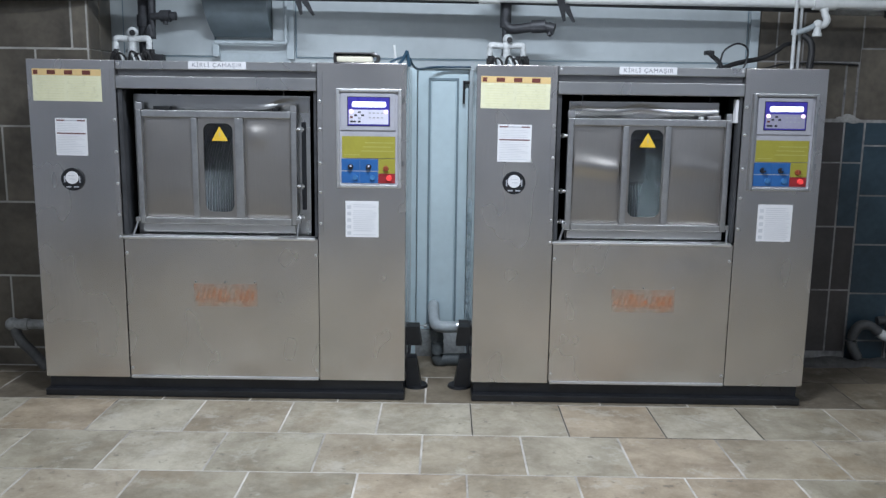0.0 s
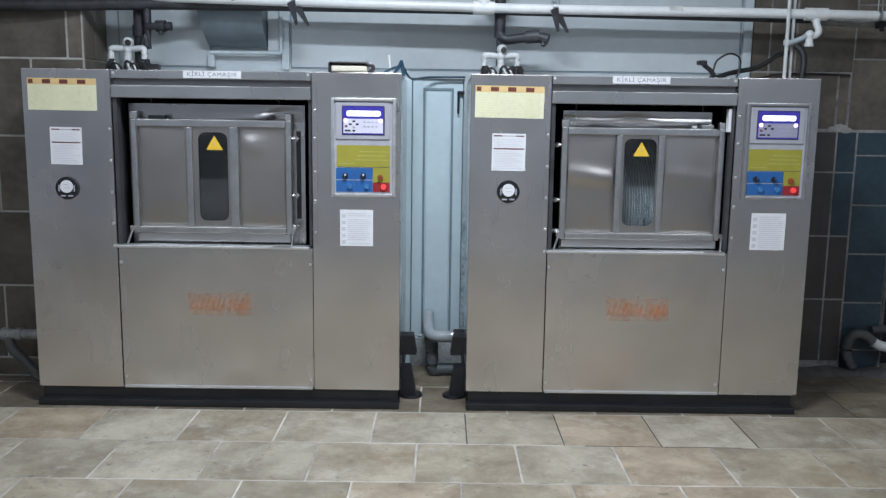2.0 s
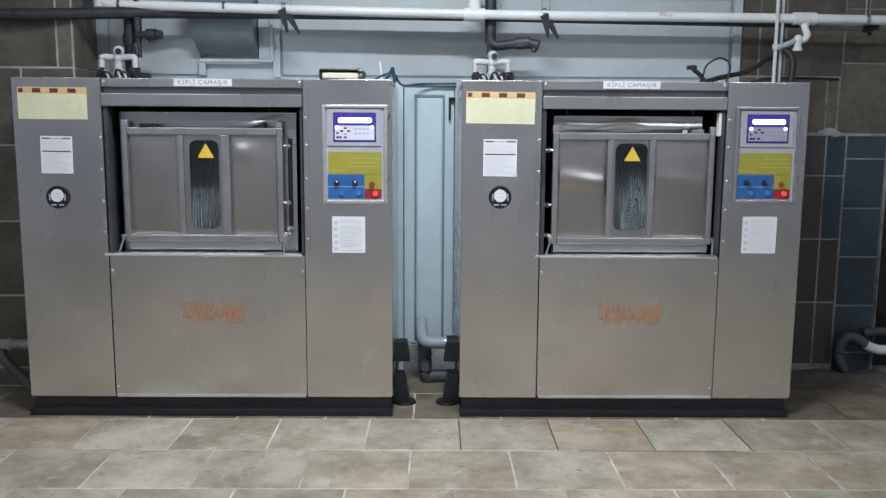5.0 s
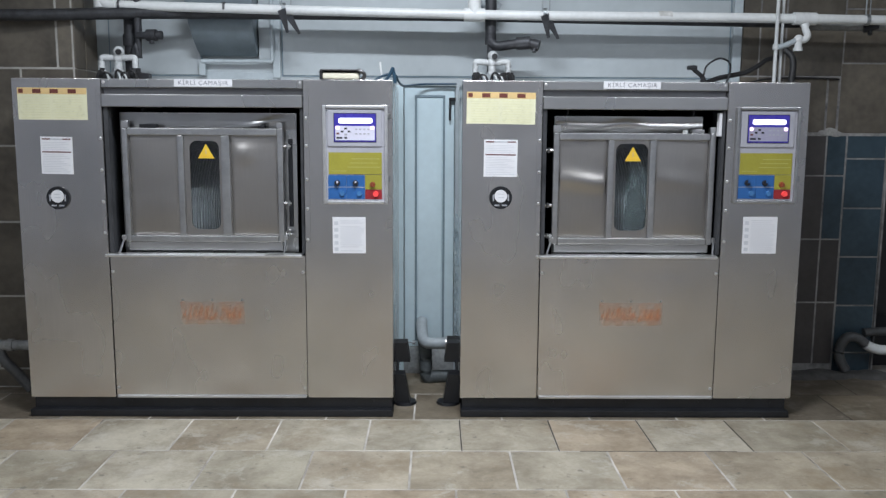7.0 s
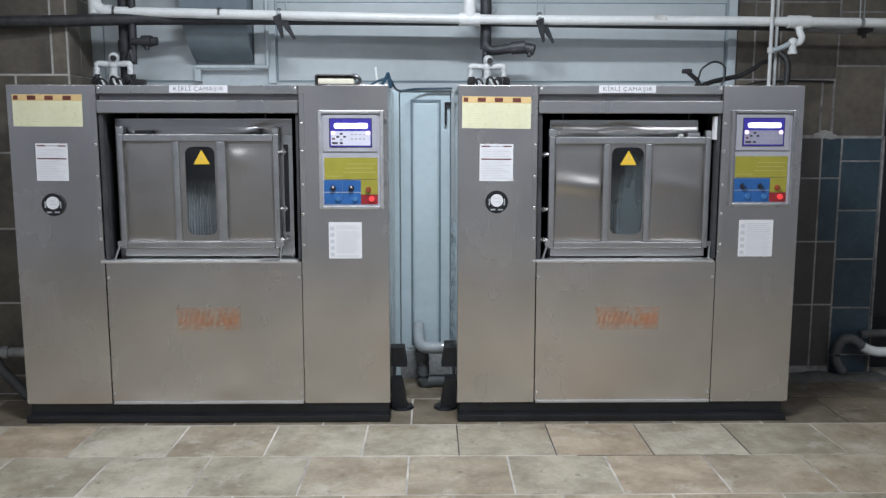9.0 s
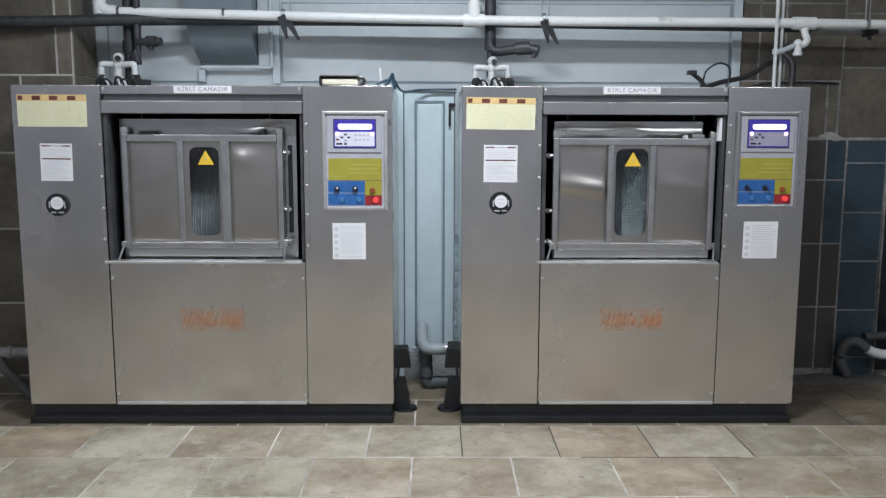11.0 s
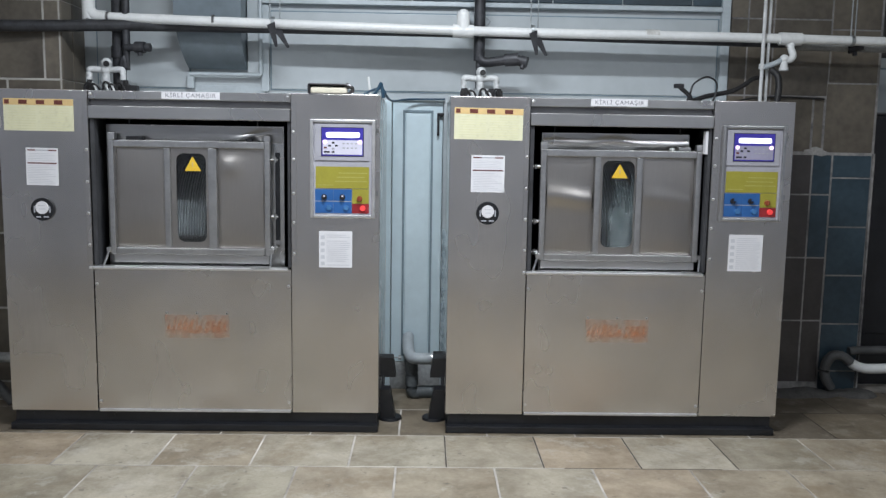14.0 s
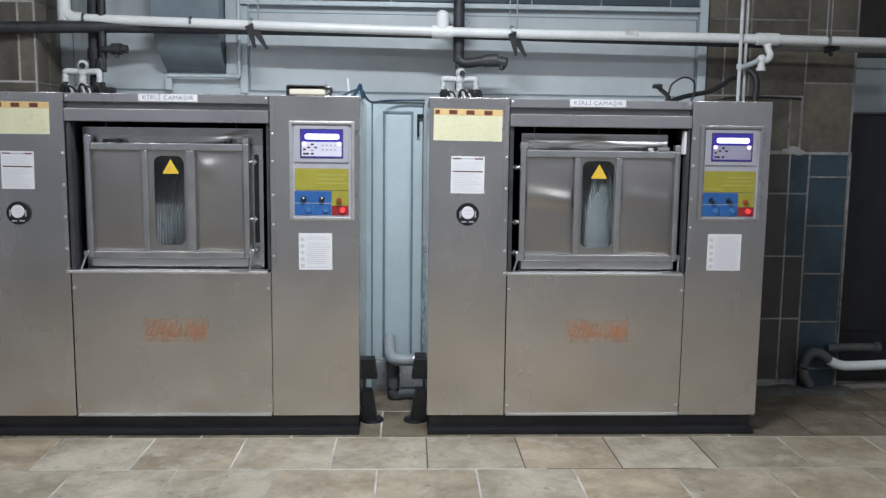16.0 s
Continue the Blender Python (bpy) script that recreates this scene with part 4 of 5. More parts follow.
    B("red_label", 0.645, 0.905, 0.853, 0.95, -0.0105, -0.0085, PANEL_RED, 0.0)
    for a, c, m in ((0.215, 0.785, INK), (0.495, 0.785, INK), (0.76, 0.80, SWITCH_RED)):
        bm = bmesh.new()
        rod(bm, (X(a), -0.009, Z(c)), (X(a), -0.022, Z(c)), 0.014, 16, 0.012)
        box(bm, X(a) - 0.003, X(a) + 0.003, -0.030, -0.020, Z(c) - 0.011, Z(c) + 0.011, 0.001, 1)
        sw = part("switch", bm, m, e)
        if m is INK:
            # the knob's highlight is drawn as a small coloured mark
            part("tick", boxm(X(a) - 0.002, X(a) + 0.006, -0.0312, -0.0302, Z(c) + 0.001, Z(c) + 0.010), PANEL_BLUE if not pale else KEYPAD_PALE, sw, "small mark drawn for the knob highlight")
    for a, c in ((0.29, 0.893), (0.555, 0.893)):
        bm = bmesh.new()
        rod(bm, (X(a), -0.009, Z(c)), (X(a), -0.019, Z(c)), 0.0135, 18, 0.012)
        part("button", bm, BUTTON_BLUE, e, "round blue push button")
    bm = bmesh.new()
    rod(bm, (X(0.81), -0.009, Z(0.897)), (X(0.81), -0.022, Z(0.897)), 0.014, 16, 0.012)
    part("button", bm, RED_GLOW, e, "lit red push button")
    for z in (z1 - 0.05, z0 + 0.12):
        bm = bmesh.new()
        rod(bm, (x1 + 0.001, -0.012, z - 0.012), (x1 + 0.001, -0.012, z + 0.012), 0.005, 8)
        rod(bm, (x1 + 0.010, -0.006, z - 0.012), (x1 + 0.010, -0.006, z + 0.012), 0.004, 8)
        part("hinge", bm, TRIM_STEEL, e)
    return e


control_panel(-0.430, -0.122, 1.055, 1.521, True)
control_panel(1.531, 1.836, 1.066, 1.524, False)


# ---- notices and gauges on the columns ----
def head_marks():
    m = [(0.0, 1.0, 0.80, 1.0, AMBER), (0.02, 0.085, 0.83, 0.96, BROWN_RED)]
    for a in (0.22, 0.47, 0.73):
        m.append((a, a + 0.12, 0.83, 0.96, BROWN_RED))
    return m


for nm, (a, b, c, d), tl in (("poster", (-1.860, -1.536, 1.445, 1.594), 0.2), ("poster", (0.250, 0.576, 1.437, 1.586), 0.6)):
    ms = head_marks()
    for k in range(9):
        z = 0.06 + 0.08 * k
        ms.append((0.06, 0.46, z, z + 0.02, CREAM_PRINT))
        ms.append((0.52, 0.94, z, z + 0.02, CREAM_PRINT))
    sheet = notice(nm, a, b, c, d, -0.001, tl, "pale yellow printed sheet with red-brown boxes", [(p, q, r, s, m) for p, q, r, s, m in ms if m is not BROWN_RED], CREAM)
    w, h = b - a, d - c
    for p, q, r, s, m in ms:
        if m is BROWN_RED:
            part("print_box", boxm(a + p * w, a + q * w, -0.0042, -0.0034, c + r * h, c + s * h), BROWN_RED, sheet)

for a, b, c, d, tl in ((-1.766, -1.616, 1.190, 1.366, 0.6), (0.334, 0.494, 1.188, 1.364, 0.3)):
    ms = [(0.05, 0.30, 0.92, 0.955, PRINT_RED), (0.70, 0.95, 0.92, 0.955, PRINT_RED), (0.30, 0.70, 0.925, 0.95, PRINT), (0.05, 0.95, 0.575, 0.61, PRINT_RED)]
    for k in range(5):
        ms.append((0.06, 0.90 - 0.08 * (k % 3), 0.66 + 0.045 * k, 0.672 + 0.045 * k, PALE_PRINT))
    for k in range(11):
        ms.append((0.06, 0.92 - 0.1 * (k % 4), 0.06 + 0.045 * k, 0.072 + 0.045 * k, PALE_PRINT))
    notice("notice", a, b, c, d, -0.001, tl, "white printed notice with two dark red bars on steel column", ms, PAPER)

for a, b, c, d, tl, sd in ((-0.390, -0.231, 0.815, 0.991, 0, 5), (1.592, 1.758, 0.822, 1.001, 0, 6)):
    ms = marks_table(16, sd, PALE_PRINT)
    for k in range(5):
        ms.append((0.05, 0.17, 0.06 + 0.18 * k, 0.16 + 0.18 * k, PALE_PRINT))
    notice("notice", a, b, c, d, -0.001, tl, "white instruction sheet with small drawings and grey lines", ms, PAPER)

for cx, cz in ((-1.695, 1.077), (0.417, 1.088)):
    g = thing("gauge", (cx, 0, cz), "round black-rimmed gauge with white face on steel column", "gauge", group="gauges")
    bm = bmesh.new()
    rod(bm, (cx, 0.004, cz), (cx, -0.012, cz), 0.056, 32, 0.054)
    part("rim", bm, BLACK, g)
    bm = bmesh.new()
    rod(bm, (cx, -0.010, cz + 0.008), (cx, -0.0165, cz + 0.008), 0.031, 28, 0.030)
    part("face", bm, PAPER, g, "white dial face")
    bm = bmesh.new()
    box(bm, cx - 0.016, cx + 0.014, -0.0172, -0.0162, cz + 0.016, cz + 0.020)
    box(bm, cx - 0.012, cx + 0.016, -0.0172, -0.0162, cz + 0.000, cz + 0.004)
    part("print", bm, PALE_PRINT, g)
    bm = bmesh.new()
    for k in (-1, 1):
        box(bm, cx + k * 0.036 - 0.003, cx + k * 0.036 + 0.003, -0.0155, -0.0115, cz - 0.016, cz + 0.016, 0.001, 1)
        box(bm, cx + k * 0.018 - 0.012, cx + k * 0.018 + 0.012, -0.0155, -0.0115, cz - 0.040, cz - 0.033, 0.001, 1)
    part("lettering", bm, PRINT, g)

for cx, cz, w in ((-0.989, 1.6195, 0.272), (1.031, 1.621, 0.270)):
    e = thing("name_plate", (cx, 0, cz), "white name plate with black capital letters on the top rail", "sign", group="name plates")
    part("plate", boxm(cx - w / 2, cx + w / 2, -0.003, 0.0015, cz - 0.0175, cz + 0.0175, 0.001, 1), PAPER, e)
    letters("lettering", "K\u0130RL\u0130 \u00c7AMA\u015eIR", 0.026, (cx, -0.0032, cz), TEXT_GREY, e, w * 0.86)

# ---- pipes and fittings above ----
Z0 = 2.02
pipe = thing("water_pipe", (0.3, 0.5, Z0), "long white plastic water pipe hung below the ceiling", "pipe")
ZP = lambda x: 2.043 - 0.0125 * (x + 1.6)
bm = bmesh.new()
tube(bm, [(-1.575, 0.5, ZP(-1.575)), (0.3, 0.5, ZP(0.3) - 0.012), (2.0, 0.5, ZP(2.0)), (4.6, 0.5, ZP(4.6))], 0.025, 16, 6)
part("run", bm, PVC, pipe)
bm = bmesh.new()
tube(bm, [(-1.56, 0.5, ZP(-1.56)), (-1.61, 0.5, 2.046), (-1.64, 0.5, 2.075), (-1.645, 0.5, 2.13), (-1.645, 0.5, CEIL - 0.1)], 0.033, 16, 6)
part("elbow", bm, PVC, pipe)
for x in (-1.545, -1.0):
    bm = bmesh.new()
    rod(bm, (x - 0.006, 0.5, ZP(x)), (x + 0.006, 0.5, ZP(x)), 0.0275, 16)
    part("joint", bm, DARK_STEEL, pipe)
bm = bmesh.new()
rod(bm, (0.25, 0.5, 2.006), (0.36, 0.5, 2.005), 0.034, 18)
rod(bm, (0.305, 0.5, 2.0), (0.305, 0.5, 2.085), 0.034, 18)
bmesh.ops.create_uvsphere(bm, u_segments=16, v_segments=8, radius=0.034, matrix=Matrix.Translation((0.305, 0.5, 2.085)))
part("tee", bm, PVC, pipe)
bm = bmesh.new()
rod(bm, (1.983, 0.5, ZP(2)), (2.10, 0.5, ZP(2.1)), 0.033, 18)
part("coupling", bm, PVC, pipe)
bm = bmesh.new()
rod(bm, (1.27, 0.5, ZP(1.27)), (1.34, 0.5, ZP(1.34)), 0.0258, 16)
part("stain", bm, mat("pipe_stain", (0.30, 0.30, 0.28), 0.6, 0, 0.3, 40, dark=(0.7, 0.7, 0.68)), pipe)

dark_pipe = thing("steam_pipe", (-0.5, 0.58, 2.0), "dark iron pipe running behind the white water pipe", "pipe")
bm = bmesh.new()
tube(bm, [(-4.1, 0.385, 1.968), (-2.6, 0.385, 1.972), (-1.95, 0.39, 1.976), (-1.45, 0.50, 2.002), (-0.9, 0.58, 2.015), (0.2, 0.58, 2.012), (1.2, 0.58, 2.000), (2.05, 0.58, 1.990)], 0.030, 14, 6)
part("run", bm, IRON, dark_pipe)
grey = thing("grey_pipe_stub", (0.38, 0.6, 2.06), "short grey pipe fitting behind the water pipe", "pipe")
bm = bmesh.new()
tube(bm, [(0.335, 0.62, 2.10), (0.37, 0.62, 2.075), (0.41, 0.62, 2.07), (0.435, 0.62, 2.05)], 0.034, 14, 4)
part("fitting", bm, GREY_PVC, grey)


conduit = thing("conduit", (3.3, 0.6, 1.96), "thin grey conduit running behind the water pipe", "pipe")
bm = bmesh.new()
tube(bm, [(2.08, 0.60, 1.972), (3.0, 0.60, 1.963), (4.6, 0.60, 1.945)], 0.021, 12, 4)
part("run", bm, DUSTY_PVC, conduit)
bm = bmesh.new()
rod(bm, (2.40, 0.585, 1.955), (2.47, 0.575, 1.975), 0.020, 10)
rod(bm, (2.43, 0.58, 1.965), (2.43, 0.57, 1.925), 0.012, 10)
part("junction", bm, IRON, conduit, "dark clamp on the conduit")


def hanger(x, tails=True):
    z = ZP(x)
    e = thing("pipe_hanger", (x, 0.5, z), "zinc pipe hanger with two threaded rods", "pipe hanger", group="pipe hangers")
    for q in (-0.014, 0.03):
        bm = bmesh.new()
        rod(bm, (x + q, 0.5 + q, z), (x + q, 0.5 + q, CEIL), 0.0035, 8)
        part("rod", bm, ZINC, e)
    bm = bmesh.new()
    rod(bm, (x - 0.009, 0.5, z), (x + 0.009, 0.5, z), 0.029, 16)
    part("strap", bm, ZINC, e)
    if not tails:
        return
    bm = bmesh.new()
    for q in (-1, 1):
        d_ = Vector((0.047 + 0.010 * q, 0.02, -0.115))
        a_ = Vector((x + 0.002 + 0.006 * q, 0.47 + 0.02 * q, z - 0.012))
        s = Vector((0.021, 0, 0.009))
        vs = [a_ - s, a_ + s, a_ + d_ + s * 0.3 + Vector((0.012 * q, 0, 0)), a_ + d_ - s * 0.3 + Vector((0.012 * q, 0, 0))]
        t_ = Vector((0, 0.004, 0))
        A = [bm.verts.new(v) for v in vs]
        B = [bm.verts.new(v + t_) for v in vs]
        bm.faces.new(A)
        bm.faces.new(B[::-1])
        for k in range(4):
            bm.faces.new((A[k], B[k], B[(k + 1) % 4], A[(k + 1) % 4]))
    part("bracket", bm, IRON, e)


for x in (-0.69, 0.672, 2.372):
    hanger(x, x < 2)


def manifold(x, y, z, label):
    """White plastic valve fork on top of a machine, with dark solenoid valves under it."""
    e = thing("water_valve", (x, y, 1.634), label, "valve", group="inlet valves")
    bm = bmesh.new()
    tube(bm, [(x - 0.085, y, z - 0.05), (x - 0.085, y, z - 0.005), (x - 0.07, y, z + 0.004), (x, y, z), (x + 0.07, y, z + 0.004), (x + 0.085, y, z - 0.005), (x + 0.085, y, z - 0.05)], 0.0155, 12, 4)
    rod(bm, (x, y, z - 0.06), (x, y, z + 0.036), 0.019, 14)
    bmesh.ops.create_uvsphere(bm, u_segments=14, v_segments=8, radius=0.027, matrix=Matrix.Translation((x + 0.004, y, z + 0.034)))
    bmesh.ops.create_uvsphere(bm, u_segments=14, v_segments=8, radius=0.026, matrix=Matrix.Translation((x, y, z)))
    part("fork", bm, FORK_PVC, e, "white plastic fork")
    for q in (-0.085, -0.02, 0.06, 0.10):
        bm = bmesh.new()
        rod(bm, (x + q, y, 1.634), (x + q, y, z - 0.05), 0.013, 10)
        box(bm, x + q - 0.018, x + q + 0.018, y - 0.02, y + 0.02, 1.655, 1.695, 0.004, 1)
        part("solenoid", bm, RUBBER if q != -0.02 else ZINC, e)
    bm = bmesh.new()
    rod(bm, (x + 0.012, y - 0.022, z + 0.03), (x + 0.012, y - 0.032, z + 0.03), 0.015, 14)
    part("cap", bm, RUBBER, e, "black round cap")
    for k, q in enumerate((-0.075, -0.045, 0.02, 0.045, 0.085)):
        bm = bmesh.new()
        tube(bm, [(x + q - 0.03, y - 0.025, 1.637), (x + q - 0.02, y - 0.045, 1.675 + 0.008 * (k % 3)), (x + q, y - 0.05, 1.70 - 0.01 * (k % 2)), (x + q + 0.02, y - 0.04, 1.67), (x + q + 0.022, y - 0.03, 1.637)], 0.0055, 8, 5)
        part("hose", bm, RUBBER, e)
    for q in (-0.06, 0.0, 0.03):
        bm = bmesh.new()
        tube(bm, [(x + q, y - 0.03, 1.70), (x + q + 0.02, y - 0.05, 1.675), (x + q + 0.03, y - 0.05, 1.638)], 0.005, 8, 5)
        part("wire", bm, FORK_PVC, e)
    return e


manifold(-1.535, 0.42, 1.765, "white plastic inlet valve fork on the first machine")
manifold(0.395, 0.43, 1.755, "white plastic inlet valve fork on the second machine")
bm = bmesh.new()
box(bm, -1.425, -1.375, 0.40, 0.45, 1.634, 1.69, 0.006)
solo("connector_box", bm, BLACK, "small black connector box on machine top", "connector", (-1.40, 0.42, 1.634))

iron_l = thing("iron_pipe", (-1.5, 0.5, 1.64), "black iron steam pipe with side valve rising from the machine", "pipe", group="iron pipes")
bm = bmesh.new()
rod(bm, (-1.515, 0.56, 1.634), (-1.515, 0.56, CEIL - 0.1), 0.034, 14)
rod(bm, (-1.515, 0.56, 1.84), (-1.515, 0.56, 1.90), 0.041, 14)
part("riser", bm, IRON, iron_l)
bm = bmesh.new()
tube(bm, [(-1.485, 0.50, 1.78), (-1.47, 0.50, 1.84), (-1.455, 0.50, 1.88), (-1.455, 0.50, CEIL - 0.1)], 0.020, 12, 4)
part("branch", bm, IRON, iron_l)
bm = bmesh.new()
rod(bm, (-1.455, 0.49, 1.888), (-1.34, 0.47, 1.888), 0.019, 12)
rod(bm, (-1.40, 0.475, 1.888), (-1.35, 0.47, 1.888), 0.030, 12)
rod(bm, (-1.375, 0.47, 1.888), (-1.375, 0.47, 1.845), 0.013, 10)
rod(bm, (-1.345, 0.47, 1.888), (-1.32, 0.47, 1.888), 0.022, 12)
part("valve", bm, IRON, iron_l, "dark side valve")

iron_r = thing("iron_pipe", (0.41, 0.56, 1.80), "black iron steam pipe bending to a side valve", "pipe", group="iron pipes")
bm = bmesh.new()
rod(bm, (0.395, 0.56, 1.86), (0.395, 0.56, CEIL - 0.1), 0.030, 14)
rod(bm, (0.395, 0.56, 1.634), (0.395, 0.56, 1.87), 0.018, 14)
part("riser", bm, IRON, iron_r)
bm = bmesh.new()
tube(bm, [(0.395, 0.56, 1.93), (0.395, 0.555, 1.88), (0.425, 0.55, 1.852), (0.50, 0.53, 1.858), (0.58, 0.51, 1.866), (0.635, 0.5, 1.848)], 0.026, 14, 5)
rod(bm, (0.53, 0.52, 1.862), (0.60, 0.505, 1.866), 0.034, 14)
rod(bm, (0.612, 0.5, 1.858), (0.645, 0.49, 1.848), 0.030, 12)
rod(bm, (0.625, 0.49, 1.85), (0.618, 0.48, 1.815), 0.012, 10)
part("valve", bm, IRON, iron_r, "dark side valve")

tap = thing("water_tap", (2.0, 0.5, 1.88), "white plastic stop valve hanging below the pipe coupling", "valve")
bm = bmesh.new()
tube(bm, [(2.045, 0.5, 1.985), (2.045, 0.49, 1.945), (2.05, 0.47, 1.91), (2.03, 0.46, 1.885), (1.99, 0.46, 1.885)], 0.018, 12, 4)
rod(bm, (2.045, 0.5, 1.96), (2.045, 0.5, 1.978), 0.024, 14)
part("bend", bm, PVC, tap)
bm = bmesh.new()
bmesh.ops.create_uvsphere(bm, u_segments=14, v_segments=8, radius=0.024, matrix=Matrix.Translation((2.0, 0.46, 1.888)))
rod(bm, (2.0, 0.46, 1.888), (2.0, 0.46, 1.83), 0.019, 14)
rod(bm, (2.0, 0.46, 1.845), (2.0, 0.46, 1.828), 0.024, 14)
part("valve_body", bm, PVC, tap)
bm = bmesh.new()
tube(bm, [(1.99, 0.46, 1.885), (1.94, 0.46, 1.86), (1.895, 0.46, 1.845)], 0.014, 12, 4)
part("side_arm", bm, GREY_PVC, tap)

riser = thing("riser_pipe", (1.9, 0.47, 1.634), "pair of thin white riser pipes from the machine to the ceiling", "pipe")
bm = bmesh.new()
rod(bm, (1.888, 0.47, 1.60), (1.888, 0.47, CEIL), 0.0095, 12)
rod(bm, (1.888, 0.47, 1.835), (1.888, 0.47, 1.862), 0.017, 12)
part("pipe", bm, FORK_PVC, riser)
bm = bmesh.new()
rod(bm, (1.928, 0.50, 1.60), (1.928, 0.50, CEIL), 0.008, 12)
part("pipe", bm, FORK_PVC, riser)
solo("pipe_bracket", boxm(1.872, 1.98, 0.40, 0.75, 1.585, 1.612, 0.004), ZINC, "zinc bracket that holds the riser pipes", "bracket", (1.92, 0.6, 1.60))

bm = bmesh.new()
tube(bm, [(1.49, 0.35, 1.655), (1.56, 0.37, 1.68), (1.64, 0.40, 1.697), (1.72, 0.42, 1.715), (1.79, 0.44, 1.75), (1.85, 0.48, 1.785), (1.93, 0.52, 1.80)], 0.0125, 12, 6)
solo("hose", bm, RUBBER, "thick black rubber hose curving over the machine top", "hose", (1.7, 0.4, 1.65))
bm = bmesh.new()
tube(bm, [(1.935, 0.47, 1.835), (1.965, 0.45, 1.80), (1.968, 0.43, 1.74), (1.955, 0.42, 1.62)], 0.017, 12, 6)
solo("down_hose", bm, RUBBER, "short black hose below the stop valve", "hose", (1.955, 0.42, 1.62))
bm = bmesh.new()
tube(bm, [(1.44, 0.30, 1.64), (1.46, 0.30, 1.69), (1.48, 0.31, 1.74), (1.54, 0.31, 1.775), (1.595, 0.32, 1.755), (1.60, 0.32, 1.70), (1.58, 0.32, 1.645)], 0.005, 8, 6)
tube(bm, [(1.47, 0.30, 1.638), (1.455, 0.30, 1.68), (1.41, 0.29, 1.715), (1.395, 0.29, 1.735)], 0.012, 8, 6)
box(bm, 1.375, 1.42, 0.27, 0.31, 1.715, 1.737, 0.005)
solo("cable_loop", bm, CABLE, "black cable loop with a loose plug on machine top", "cable", (1.48, 0.3, 1.64))
bm = bmesh.new()
tube(bm, [(1.70, 0.66, 1.66), (1.82, 0.70, 1.672), (1.95, 0.73, 1.70), (2.12, 0.735, 1.708), (2.30, 0.735, 1.704), (2.36, 0.735, 1.700)], 0.005, 8, 5)
solo("wall_cable", bm, CABLE, "thin black cable along the tiled wall", "cable", (2.0, 0.7, 1.68))

# notebook, clip and cable on the first machine
book = thing("notebook", (-0.36, 0.12, 1.6345), "worn dark notebook with cream pages lying on the machine", "book")
bk = pose(-0.345, 0.135, 1.6345, 0, 0, 4)


def slab(x0, x1, y0, y1, z0, z1, bev):
    b_ = boxm(x0, x1, y0, y1, z0, z1, bev)
    bmesh.ops.transform(b_, matrix=bk, verts=b_.verts)
    return b_


part("cover", slab(-0.10, 0.085, -0.13, 0.13, 0.0, 0.007, 0.003), BOOK, book)
page_bm = slab(-0.094, 0.078, -0.128, 0.12, 0.0075, 0.041, 0.009)
for v in page_bm.verts:
    v.co.z += 0.004 * math.sin(28 * (v.co.x + 0.4)) if v.co.z > 1.66 else 0.0
part("pages", page_bm, PAGES, book, "cream page block")
part("cover", slab(-0.103, 0.086, -0.138, 0.13, 0.0445, 0.054, 0.004), BOOK, book)
part("spine", slab(-0.107, -0.0945, -0.13, 0.13, 0.0035, 0.050, 0.005), BOOK, book)
bm = bmesh.new()
tube(bm, [(-0.262, 0.01, 1.684), (-0.245, 0.005, 1.678), (-0.232, 0.01, 1.665), (-0.238, 0.015, 1.648), (-0.255, 0.02, 1.64)], 0.009, 8, 5)
part("clasp", bm, DARK_STEEL, book, "dark worn clasp")
bm = bmesh.new()
rod(bm, (-0.165, 0.30, 1.634), (-0.178, 0.30, 1.745), 0.006, 10)
solo("white_stick", bm, PVC, "thin white plastic stick standing on the machine", "stick", (-0.17, 0.3, 1.634))
bm = bmesh.new()
tube(bm, [(-0.22, 0.26, 1.640), (-0.18, 0.26, 1.665), (-0.13, 0.26, 1.685), (-0.10, 0.27, 1.68), (-0.085, 0.30, 1.65), (-0.06, 0.45, 1.635), (0.02, 0.66, 1.655), (0.22, 0.68, 1.66)], 0.006, 8, 6)
solo("blue_cable", bm, CABLE_BLUE, "dark blue cable running from machine to machine", "cable", (-0.1, 0.3, 1.64))
clip = thing("cable_clip", (-0.12, 0.22, 1.634), "dark blue spring clip on the machine edge", "clip")
bm = bmesh.new()
tube(bm, [(-0.155, 0.22, 1.636), (-0.13, 0.22, 1.67), (-0.108, 0.22, 1.712)], 0.008, 8, 4)
part("jaw", bm, CABLE_BLUE, clip)
bm = bmesh.new()
tube(bm, [(-0.098, 0.23, 1.636), (-0.104, 0.23, 1.68), (-0.112, 0.23, 1.712)], 0.009, 8, 4)
part("jaw", bm, CABLE_BLUE, clip)

# ---- drain pipes and feet low down ----
drain = thing("drain_pipe", (0.07, 0.55, 0.0), "grey plastic drain pipe with elbows in the gap", "pipe")
bm = bmesh.new()
tube(bm, [(0.03, 0.70, 0.318), (0.03, 0.66, 0.305), (0.035, 0.58, 0.268), (0.05, 0.51, 0.247), (0.09, 0.48, 0.245), (0.165, 0.48, 0.246)], 0.032, 14, 5)
part("elbow", bm, GREY_PVC, drain)
bm = bmesh.new()
tube(bm, [(0.045, 0.56, 0.24), (0.055, 0.56, 0.15), (0.06, 0.56, 0.035), (0.12, 0.57, 0.03), (0.24, 0.58, 0.03)], 0.036, 14, 5)
part("down_pipe", bm, mat("soiled_grey_pipe", (0.10, 0.115, 0.12), 0.6, 0, 0.3, 12, 0.2), drain)
bm = bmesh.new()
rod(bm, (0.160, 0.48, 0.246), (0.172, 0.48, 0.246), 0.036, 16)
